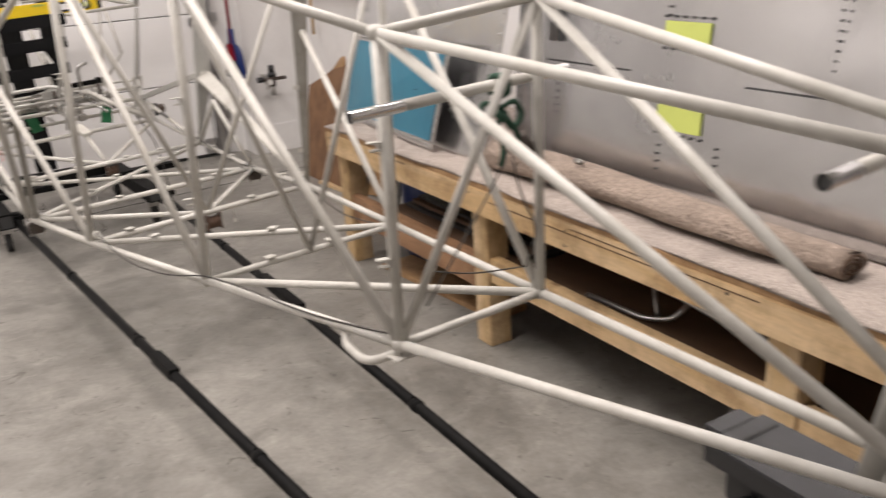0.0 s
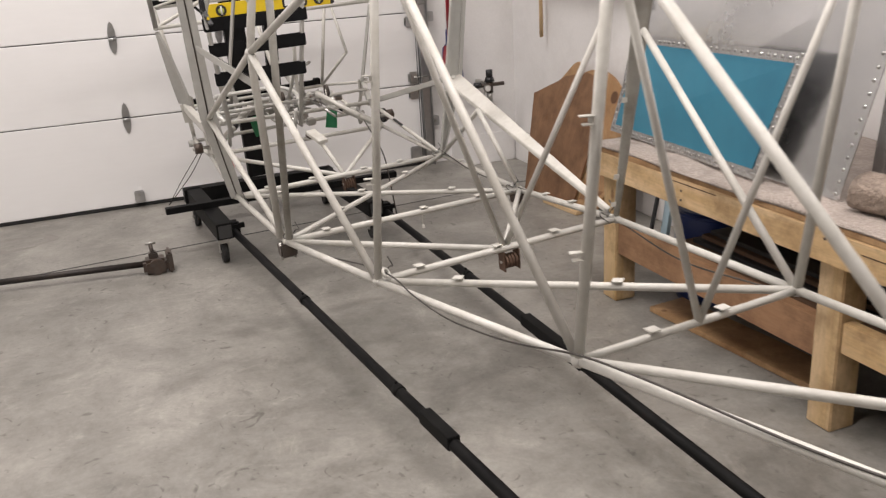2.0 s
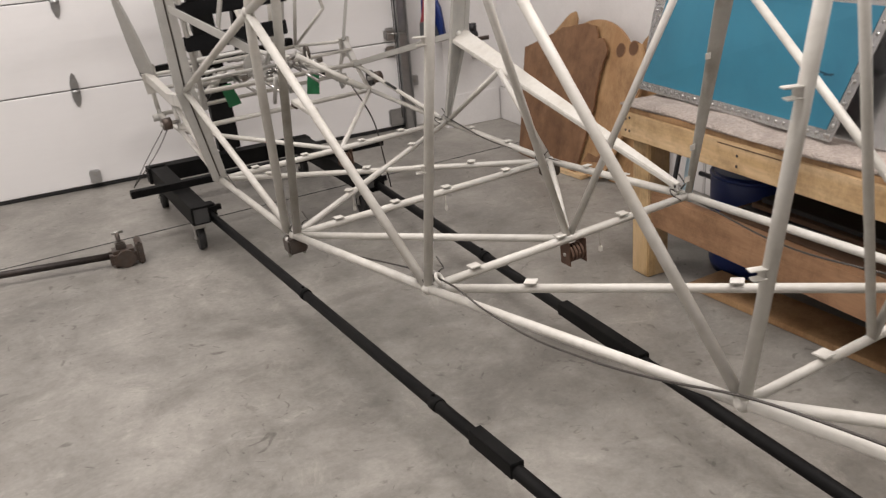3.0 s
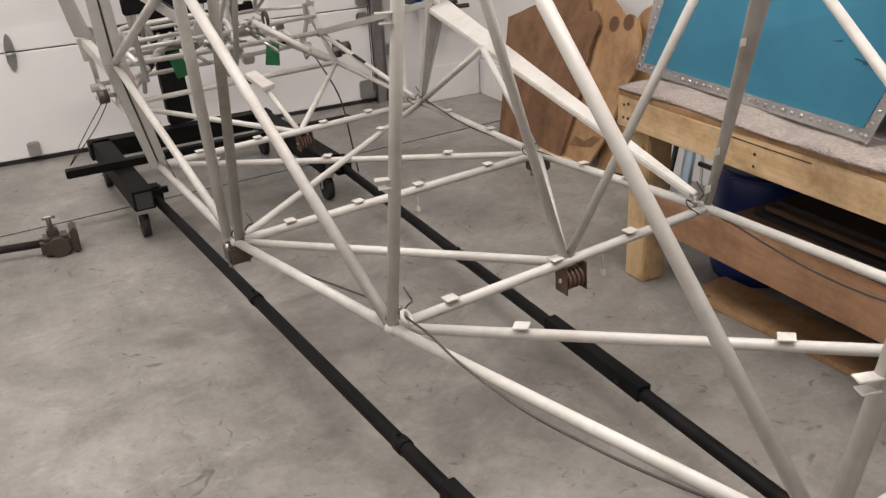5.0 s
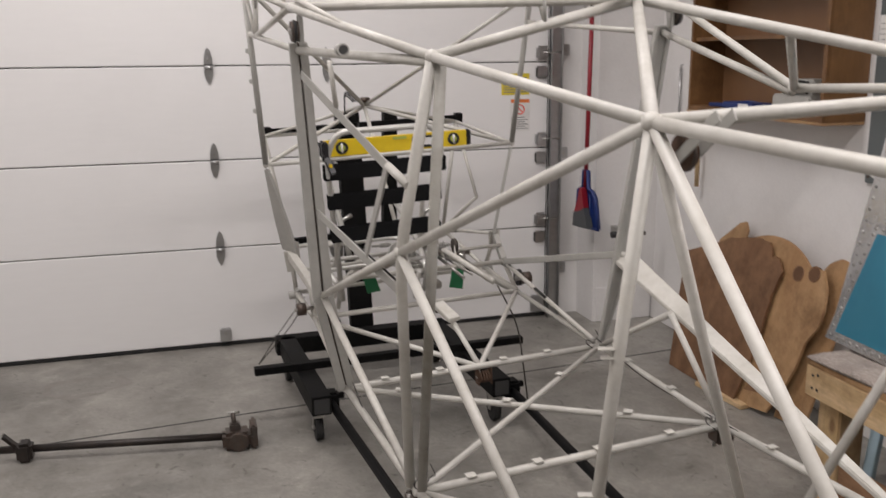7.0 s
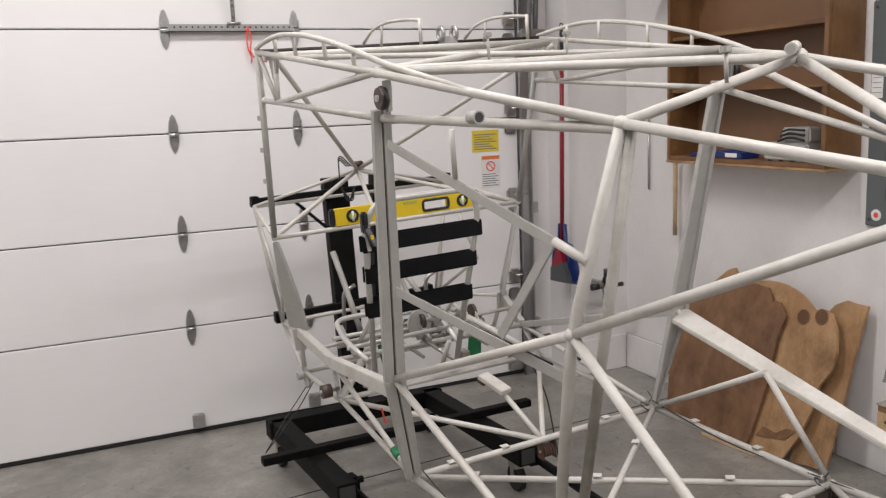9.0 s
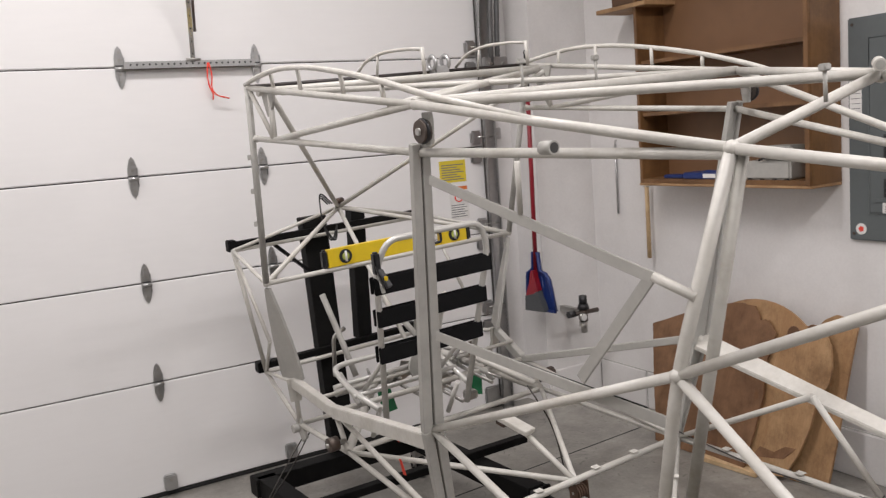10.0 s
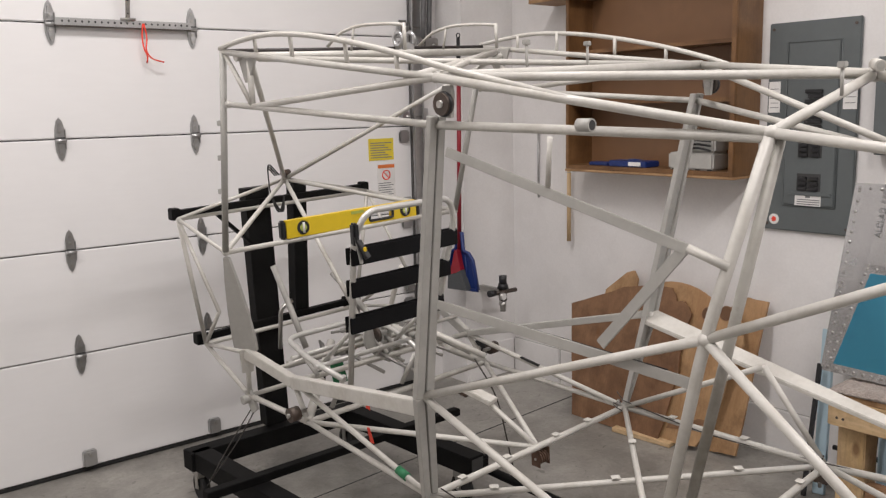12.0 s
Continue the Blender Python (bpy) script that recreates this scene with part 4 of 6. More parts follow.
    tube("cross_tube", (-.40, -1.30, .655), (.40, -1.30, .655), R3)
    tube("cross_tube", "GRL", "GRR", R2)
    for n in ("N2", "N3", "N4", "N5", "N6"):
        tube("cross_tube", n + "L", n + "R", {"N2": 0.0098, "N3": 0.0098, "N4": 0.009}.get(n, 0.0075))
    tube("cross_tube", "U4L", "U4R", R1)
    tube("cross_tube", "U5L", "U5R", R2)
    tube("cross_tube", "U6L", "U6R", R2)
    # floor diagonals
    for a, b in (("N2L", "N3R"), ("N3L", "N2R"), ("N3L", "CM"), ("N3R", "CM"), ("N4L", "N5R"), ("N5L", "N6R"), ("N6L", "U6R")):
        tube("floor_diagonal", a, b, 0.0086 if a[1] in "45" else 0.0075 if a == "N6L" else R2)
    tube("cabane_tube", "AP", (0.0, -1.24, 0.70), R2)
    lug = Vector((-0.027, -1.866, 0.593))
    tube("seat_brace", "FC", lug, R2)
    part("seat_lug", strip_bm(lug + Vector((0.008, -0.05, -0.012)), lug + Vector((-0.012, 0.06, 0.016)), (1, 0, 0), 0.042, 0.016), WHITE, f)
    part("lug_slot", strip_bm(lug + Vector((-0.008, 0.04, -0.004)), lug + Vector((-0.014, 0.072, 0.004)), (1, 0, 0), 0.034, 0.016), DARKSTEEL, f)
    weld("AP", 0.014)
    weld("K", 0.017)
    # top deck fittings: short tube ends standing across the tubes
    part("cable_guide", sweep_bm([(-.06, -3.03, 1.532), (-.015, -3.0, 1.536)], 0.011, 14), WHITE, f, "short tube stub")
    part("guide_bore", cyl_bm((-.061, -3.0307, 1.532), (-.014, -2.9993, 1.536), 0.008, 12), GREYPAINT, f)

    # camera-side door frame: bent rear post, grooved main post and flat strips
    bent("door_rear_post", ["U3L", nd("LML"), nd("N3L") + Vector((-0.012, 0.02, 0.01))], 0.0113, 0.08)
    tube("door_rear_post", nd("U3L") + Vector((0.012, -0.012, 0)), nd("N3L") + Vector((0.005, -0.01, 0)), 0.0105, STAINPAINT)
    tube("diagonal", "LML", "N4L", R1)
    tube("diagonal", "LML", "U4L", R1)
    tube("side_tube", "PML", "LML", R1)
    tube("diagonal", "PML", "N3L", R1)
    for s in "LR":
        g = 1 if s == "R" else -1
        a, b, c = nd("PT" + s), nd("PM" + s), nd("N2" + s)
        # two flanges and a recessed web, bent at the sill
        for p, q, w0, w1 in ((a + Vector((0, 0, 0.02)), b, 0.044 if s == "L" else 0.05, 0.058 if s == "L" else 0.07), (b, c, 0.058 if s == "L" else 0.066, 0.046 if s == "L" else 0.016)):
            edge = 0.45 if s == "L" else 0.24
            for d in (-1, 1):
                o = Vector((d * (1 - edge) / 2, 0, 0))
                part("main_post", taper_bm(p + o * w0, q + o * w1, (1, 0, 0), w0 * edge, w1 * edge, 0.017), GREYPAINT, f, "grey door post channel")
            # Left web is coloured dark for the groove's shade; right keeps the post's grey.
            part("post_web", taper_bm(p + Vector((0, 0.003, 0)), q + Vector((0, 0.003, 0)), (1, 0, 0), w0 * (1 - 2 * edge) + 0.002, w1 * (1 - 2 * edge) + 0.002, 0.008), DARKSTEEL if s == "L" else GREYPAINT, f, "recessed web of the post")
        # door sill channel: front corner plate, then back to the main post
        for p, q, w in ((nd("SB" + s), nd("SC" + s), 0.036), (nd("SC" + s), nd("PM" + s) + Vector((0, 0.02, -0.035 if s == "L" else 0.0)), 0.040 if s == "L" else 0.022)):
            part("sill_channel", strip_bm(p, q, (0, 0, 1), w, 0.028 if s == "L" else 0.022), GREYPAINT if s == "R" else WHITE, f)
        if s == "L":
            part("corner_plate", plate_bm([(0.0, 0.0), (0.0, 0.09), (0.10, 0.055), (0.10, -0.02)], 0.005, facing((g * 0.40, -1.14, .645), (-g * 0.3, 1, 0.1), (0, 0, 1))), WHITE, f)
        # lower windscreen post, a leaf-shaped plate, and the gusset below it
        top, foot = nd("WB" + s), nd("SB" + s) + Vector((0, 0, 0.015))
        h = (top - foot).length
        leaf = [(-0.047, 0.0), (0.044, 0.0), (0.046, h * 0.12), (0.040, h * 0.4), (0.026, h * 0.7), (0.010, h * 0.95), (-0.010, h * 0.95), (-0.026, h * 0.7), (-0.040, h * 0.4), (-0.047, h * 0.12)]
        up = (top - foot).normalized()
        side = Vector((0.45, g, 0))
        part("post_plate", plate_bm(leaf, 0.012, facing(foot, side - up * side.dot(up), up)), GREYPAINT, f, "leaf-shaped grey post plate")
        part("post_gusset", plate_bm([(-0.02, -0.085), (0.018, -0.085), (0.026, 0.0), (-0.026, 0.0)], 0.010, facing(foot - Vector((0, 0.0, 0.001)), (1, 0.25 * g, 0), (0, -0.15, 1))), WHITE, f)
    # flat window strips on the camera side
    for p, q, w in (((-.516, -2.311, 1.397), (-.463, -2.875, 1.232), 0.0215), ((-.463, -2.875, 1.24), (-.474, -2.687, 1.024), 0.0225), ((-.487, -2.22, 1.035), (-.447, -2.88, 0.978), 0.023)):
        part("window_strip", strip_bm(p, q, (0, 0.3, 1), w, 0.004), GREYPAINT, f, "flat grey window strip")
    part("strip_edge", strip_bm((-.484, -2.25, 1.040), (-.443, -2.82, 0.992), (0, 0.3, 1), 0.005, 0.003), RUBBER, f, "black rubber edging on the strip")
    tube("window_tube", (-.463, -2.875, 1.235), (-.445, -2.945, 1.205), 0.0085)
    tube("window_link", (-.503, -2.598, 1.430), (-.492, -2.579, 1.331), 0.0055)
    peg = Vector((-.492, -2.676, 1.452))
    part("peg_tube", sweep_bm([peg + Vector((0, 0.016, 0)), peg - Vector((0, 0.016, 0))], 0.0125, 16), GREYPAINT, f, "short open tube stub")
    part("peg_bore", cyl_bm(peg + Vector((0, 0.0165, 0)), peg - Vector((0, 0.0165, 0)), 0.0095, 14), DARKJOINT, f)
    # push clips standing on the roof tubes
    for c, hgt in ((Vector((-.226, -2.29, 1.627)), 0.07), (Vector((-.0, -2.29, 1.622)), 0.066), (Vector((-.20, -3.02, 1.538)), 0.055)):
        part("push_clip", cyl_bm(c - Vector((0, 0, hgt)), c, 0.0035, 8), GREYPAINT, f)
        part("clip_head", box_bm(c + Vector((-0.009, -0.007, -0.006)), c + Vector((0.009, 0.007, 0.006)), 0.002), GREYPAINT, f)
    # cable pulley under the fourth-station cross tube
    c = Vector((-.265, -3.545, 1.312))
    wheel = part("cable_pulley", cyl_bm(c - Vector((0.006, 0, 0)), c + Vector((0.006, 0, 0)), 0.022, 20), RUST, f, "dark brown cable pulley")
    part("pulley_rim", ring_bm(c, (1, 0, 0), 0.022, 0.003, 20, 6), DARKSTEEL, wheel)
    for d in (-0.011, 0.011):
        part("pulley_cheek", strip_bm(c + Vector((d, 0, -0.008)), c + Vector((d, -0.08, 0.05)), (0, 1, 1), 0.016, 0.0025), GREYPAINT, f)

    # far side: wide flat strip down to the fourth bay, with its props
    strip_a, strip_b = nd("PMR") + Vector((0, 0, 0.0)), nd("N4R") + Vector((0, 0.03, 0.02))
    part("baggage_strip", taper_bm(strip_a, strip_b, (1, 0, 0.45), 0.062, 0.012, 0.005), WHITE, f, "wide flat tapered strip")
    part("strip_lip", strip_bm(strip_a + Vector((-0.028, 0, -0.018)), strip_b + Vector((-0.005, 0.01, -0.006)), (0, 0, 1), 0.011, 0.004), WHITE, f)
    tube("strip_prop", "N2R", "STR", R2)
    tube("strip_prop", "STR", "N3R", R2)
    tube("roof_prop", nd("K").lerp(nd("U4R"), 0.42), "U3R", R2)

    # tail: stabiliser tubes with bright sleeves, tail post and handling loop
    tube("tail_post", nd("TP") + Vector((0, 0.0, -0.012)), nd("TT") + Vector((0, 0.02, 0.05)), 0.0155, GREYPAINT)
    tube("tail_brace", nd("TP") + Vector((0, -0.02, 0.0)), nd("TB"), 0.014, GREYPAINT)
    for y, z, x0, x1, r in ((-4.84, 1.093, -0.135, 0.17, 0.0092), (-5.50, 1.097, -0.045, 0.05, 0.0082)):
        tube("stabiliser_tube", (x0, y, z), (x1, y, z), r)
        for a, b in ((x0 + 0.02, x0 - 0.07 if y > -5 else x0 - 0.03), (x1 - 0.02, x1 + 0.035)):
            g = 1 if b > a else -1
            sl = part("stabiliser_sleeve", sweep_bm([(a, y, z), (b, y, z)], r * 1.06, 16, cap=False), CHROME, f, "bright steel sleeve")
            part("sleeve_bore", cyl_bm((b - g * 0.02, y, z), (b - g * 0.002, y, z), r * 0.86, 14), DARKJOINT, sl)
    bent("handling_loop", [nd("N6L") + Vector((-0.008, 0.17, -0.022)), nd("N6L") + Vector((-0.03, 0.15, -0.044)), nd("N6L") + Vector((-0.036, 0.06, -0.046)), nd("N6L") + Vector((0, 0.0, -0.012))], 0.0078, 0.045)
    part("tie_plate", strip_bm(nd("N6L") + Vector((-0.02, 0.0, -0.02)), nd("N6L") + Vector((0.02, 0.0, -0.02)), (0, 1, 0), 0.03, 0.004), WHITE, f)

    # welded tabs and clips along the tubes
    rnd = random.Random(7)
    for a, b, n in (("N2L", "N2R", 4), ("N3L", "N3R", 4), ("N4L", "N4R", 3), ("N2L", "N3R", 3), ("N4L", "N5R", 2), ("N3L", "N2R", 2), ("N2R", "N3R", 2), ("N3R", "N4R", 2), ("N5L", "N5R", 2)):
        p, q = nd(a), nd(b)
        for k in range(n):
            c = p.lerp(q, (k + 0.7 + rnd.uniform(-0.15, 0.15)) / (n + 0.6))
            c = c + Vector((0, 0, 0.014))
            d = (q - p).normalized()
            part("fabric_tab", strip_bm(c - d * 0.012, c + d * 0.012, d.cross(Vector((0, 0, 1))), 0.022, 0.0025), WHITE, f)
            part("tab_stud", cyl_bm(c - Vector((0, 0, 0.014)), c, 0.0045, 8), WHITE, f)
    for a, b, k in (("U4L", "N4L", 0.385), ("U4L", "N4L", 0.677), ("U5L", "N5L", 0.71), ("U5L", "N5L", 0.384), ("U6L", "N6L", 0.335), ("U6L", "N6L", 0.71)):
        c, g = nd(a).lerp(nd(b), k), -1
        clip = part("cable_clip", strip_bm(c + Vector((g * 0.006, 0, 0.006)), c + Vector((g * 0.027, 0.008, 0.0065)), (0, 1, 0), 0.013, 0.002), WHITE, f)
        part("clip_leg", strip_bm(c + Vector((g * 0.006, 0, -0.006)), c + Vector((g * 0.023, 0.007, -0.0065)), (0, 1, 0), 0.013, 0.002), WHITE, clip)
        part("clip_web", strip_bm(c + Vector((g * 0.010, 0.003, -0.006)), c + Vector((g * 0.010, 0.003, 0.006)), (0, 1, 0), 0.012, 0.002), WHITE, clip)
    for k in (0.33, 0.5, 0.67):
        c = nd("FTL").lerp(nd("WBL"), k)
        part("post_tab", strip_bm(c + Vector((-0.006, 0, 0)), c + Vector((-0.02, 0.004, 0)), (0, 0, 1), 0.016, 0.005), GREYPAINT, f)
    # control pulleys under the cross tubes
    for c in (nd("CM") + Vector((0.012, 0.0, -0.034)), nd("FC") + Vector((0.012, 0.0, -0.034))):
        for k in range(4):
            part("control_pulley", cyl_bm(c + Vector((-0.017 + 0.009 * k, 0, 0)), c + Vector((-0.011 + 0.009 * k, 0, 0)), 0.019, 18), RUST, f, "rusty brown control pulley")
        for d in (-0.021, 0.021):
            part("pulley_bracket", strip_bm(c + Vector((d, 0, 0.03)), c + Vector((d, 0, -0.024)), (0, 1, 0), 0.034, 0.003), RUST, f)
        part("pulley_pin", cyl_bm(c + Vector((-0.025, 0, 0)), c + Vector((0.025, 0, 0)), 0.004, 8), STEEL, f)
    # brown clamped fitting at the third station
    for s in "LR":
        p = nd("N3" + s)
        part("gear_clamp", box_bm(p + Vector((-0.025, -0.018, -0.045)), p + Vector((0.025, 0.03, -0.004)), 0.005), DARKSTEEL, f, "dark bolted clamp")
        for d in (-0.02, 0.02):
            part("clamp_bolt", cyl_bm(p + Vector((d, 0.005, -0.055)), p + Vector((d, 0.005, 0.0)), 0.005, 8), STEEL, f)
    c = Vector((0.433, -1.396, 0.538))
    disc = part("cable_pulley", cyl_bm(c - Vector((0.008, 0, 0)), c + Vector((0.008, 0, 0)), 0.033, 24), PLASTIC, f, "dark disc pulley")
    part("pulley_hub", cyl_bm(c - Vector((0.013, 0, 0)), c + Vector((0.013, 0, 0)), 0.010, 12), STEEL, disc)
    # tape and tags
    for p, q in (((-.150, -1.27, .612), (-.122, -1.25, .515)), ((.217, -1.305, .606), (.193, -1.325, .508))):
        part("green_tag", taper_bm(p, q, (1, -0.3, 0), 0.046, 0.054, 0.003), GREEN, f, "green tape flag")
    part("green_wrap", sweep_bm([nd("SCL").lerp(nd("N2L"), k) for k in (0.80, 0.86)], 0.0125, 12), GREEN, f, "green tape wrap")
    for p, d in (((-.386, -1.770, .676), 0.012), ((-.362, -1.732, .556), -0.016)):
        ribbon = taper_bm(p, Vector(p) + Vector((0.006, d * 0.5, -0.05)), (0, 1, 0.2), 0.014, 0.02, 0.002)
        part("red_tag", ribbon, REDTAPE, f, "red ribbon tag")
    # rubber pad on the far floor brace, twisted wire ends and bolts at the joints
    part("rubber_pad", strip_bm(nd("SCR").lerp(nd("N2R"), 0.38) + Vector((-0.006, 0, 0.008)), nd("SCR").lerp(nd("N2R"), 0.5) + Vector((-0.006, 0, 0.008)), (1, 0, 0), 0.012, 0.006), RUBBER, f, "black rubber pad")
    for n, sg in (("N4L", -1), ("N2R", 1), ("N3R", 1), ("N3L", -1), ("N4R", 1)):
        c = nd(n) + Vector((-sg * 0.02, 0.01, 0.01))
        part("wire_end", sweep_bm(bend([c, c + Vector((0.012, -0.01, 0.022)), c + Vector((0.028, 0.006, 0.012)), c + Vector((0.02, 0.02, 0.036))], 0.01), 0.0017, 6), CABLE, f, "twisted wire end")
        part("wire_end", sweep_bm(bend([c, c + Vector((-0.015, 0.012, 0.012)), c + Vector((-0.03, -0.01, 0.006)), c + Vector((-0.012, -0.022, -0.01))], 0.01), 0.0017, 6), CABLE, f, "twisted wire end")
        part("joint_bolt", cyl_bm(c + Vector((0, 0, -0.01)), c + Vector((0, 0, 0.018)), 0.0045, 6), STEEL, f)
        part("joint_washer", cyl_bm(c + Vector((0, 0, 0.006)), c + Vector((0, 0, 0.009)), 0.009, 12), STEEL, f)
    part("cable_eyelet", ring_bm(nd("N4L") + Vector((0.012, -0.03, 0.028)), (0.6, -0.6, 0.5), 0.011, 0.0035, 16, 8), WHITE, f, "round cable eyelet")
    # loose white ties hanging under the cross tubes
    for a, b, k in (("N3L", "N3R", 0.55), ("N4L", "N4R", 0.62), ("N2L", "N2R", 0.5), ("N3L", "N2R", 0.3)):
        c = nd(a).lerp(nd(b), k)
        part("hanging_tie", cyl_bm(c, c - Vector((0.002, 0.003, 0.045)), 0.0016, 6), WHITE, f)
        part("tie_head", box_bm(c + Vector((-0.005, -0.006, -0.055)), c + Vector((0.003, 0.001, -0.043)), 0.001), WHITE, f)
    # front deck: nose brackets and wires
    part("nose_clamp", cyl_bm((-.015, -.80, 1.235), (.02, -.79, 1.235), 0.012, 14), DARKSTEEL, f)
    for k in range(3):
        part("wire_loop", sweep_bm(bend([Vector((-0.05 + 0.01 * k, -.80, 1.23)), Vector((-0.09, -.82, 1.27 + 0.01 * k)), Vector((-0.10, -.84, 1.16)), Vector((-0.06 - 0.01 * k, -.86, 1.08)), Vector((-0.04, -.84, 1.15))], 0.05), 0.0028, 6), RUBBER, f, "dark wire loop")
    # roof: little hoops and the centre bracket on the front spar
    for x0, x1 in ((-0.175, -0.12), (0.205, 0.26)):
        pts = [Vector((x0, -1.40, 1.675)), Vector((x0 + 0.008, -1.455, 1.712)), Vector((x0 + 0.022, -1.545, 1.729)), Vector((x1 - 0.01, -1.66, 1.724)), Vector((x1, -1.715, 1.716))]
        part("roof_hoop", sweep_bm(bend(pts, 0.06), 0.005, 8), WHITE, f)
        tube("hoop_leg", (x1, -1.715, 1.722), (x1, -1.715, 1.645), 0.0055)
        tube("hoop_leg", (x0 + 0.018, -1.52, 1.725), (x0 + 0.018, -1.50, 1.655), 0.004)
    for dx in (-0.02, 0.02):
        part("roof_clamp", ring_bm((0.135 + dx * 1.3, -1.405, 1.695), (1, 0, 0), 0.022, 0.007, 16, 8), GALV, f, "steel clamp on the spar")
    part("roof_clamp", box_bm((0.105, -1.425, 1.64), (0.165, -1.385, 1.685), 0.006), GALV, f)
    return f


fuselage()


# ---- cables that hang in the frame ----
def local(p):
    return FUSE @ Vector(p)


def cable(pts, r=0.002, label="thin dark steel control cable hanging along the fuselage frame"):
    c = thing("control_cable", label, "cable", group="control cables")
    part("wire", sweep_bm(bend([local(p) for p in pts], 0.12, 5), r, 6), CABLE, c)


cable([(-.405, -2.10, .50), (-.42, -2.3, .485), (-.40, -2.55, .455), (-.405, -2.72, .50), (-.39, -2.95, .505), (-.345, -3.33, .575), (-.342, -3.43, .592), (-.342, -3.52, .600), (-.338, -3.59, .588), (-.321, -3.73, .577), (-.297, -3.90, .597), (-.281, -4.0, .616), (-.258, -4.13, .650), (-.236, -4.30, .668), (-.2, -4.58, .685), (-.165, -4.8, .718)])
cable([(.41, -2.08, .50), (.40, -2.4, .47), (.40, -2.73, .49), (.36, -3.2, .53), (.34, -3.38, .56), (.30, -3.7, .54), (.25, -4.1, .61)])
cable([(-.37, -1.09, .47), (-.44, -1.07, .36), (-.57, -1.06, .23)], 0.0022, "looped cable tied to the stand bar")
cable([(-.37, -1.09, .49), (-.50, -1.07, .33), (-.575, -1.06, .225)], 0.002, "looped cable tied to the stand bar")
cable([(.30, -1.5, .55), (.36, -1.55, .40), (.36, -1.62, .12)], 0.003, "loose wire hanging from the far gear fitting")
cable([(.09, -4.83, .99), (.055, -4.825, .93), (-.02, -4.82, .84), (-.093, -4.81, .747)], 0.0018, "thin brown cable hanging from the tail tube")
cable([(.085, -4.83, 1.0), (.10, -4.83, .90), (.145, -4.82, .82), (.12, -4.81, .753)], 0.0018, "thin brown cable hanging from the tail tube")
cable([(-.086, -4.81, .809), (.0, -4.81, .775), (.12, -4.81, .753)], 0.0014, "thin wire across the tail station")


def tail_knot():
    t = thing("green_cord_knot", "dark green cord tied in a bow round the tail tube", "cord")

    def cord(name, pts, r=0.0045):
        part(name, sweep_bm(bend([local(p) for p in pts], 0.014, 4), r, 8), DARKGREEN, t)

    cord("wrap", ((.060, -4.825, 1.075), (.058, -4.826, 1.105), (.062, -4.852, 1.108), (.064, -4.858, 1.08), (.066, -4.84, 1.074)))
    cord("wrap", ((.072, -4.825, 1.075), (.074, -4.826, 1.104), (.071, -4.852, 1.107), (.073, -4.857, 1.08), (.070, -4.84, 1.072)))
    cord("bow_loop", ((.073, -4.83, 1.05), (.040, -4.826, 1.068), (.028, -4.83, 1.035), (.048, -4.834, 1.012), (.073, -4.832, 1.04)))
    cord("bow_loop", ((.073, -4.83, 1.05), (.100, -4.834, 1.062), (.118, -4.83, 1.03), (.098, -4.826, 1.008), (.073, -4.832, 1.04)))
    cord("knot", ((.062, -4.82, 1.055), (.080, -4.816, 1.05), (.084, -4.83, 1.034), (.066, -4.842, 1.036), (.062, -4.826, 1.05)), 0.0065)
    cord("cord_end", ((.073, -4.83, 1.045), (.062, -4.83, 1.01), (.078, -4.826, .985), (.066, -4.83, .955)))
    cord("cord_end", ((.076, -4.83, 1.045), (.098, -4.832, 1.012), (.108, -4.83, .99)))
    body = part("clamp", cyl_bm(local((.112, -4.83, 1.0)), local((.135, -4.83, .955)), 0.010, 12), DARKSTEEL, t, "dark wing-nut clamp")
    part("wing_nut", strip_bm(local((.112, -4.832, .965)), local((.150, -4.828, .985)), (0, 0, 1), 0.012, 0.004), STEEL, body)


tail_knot()


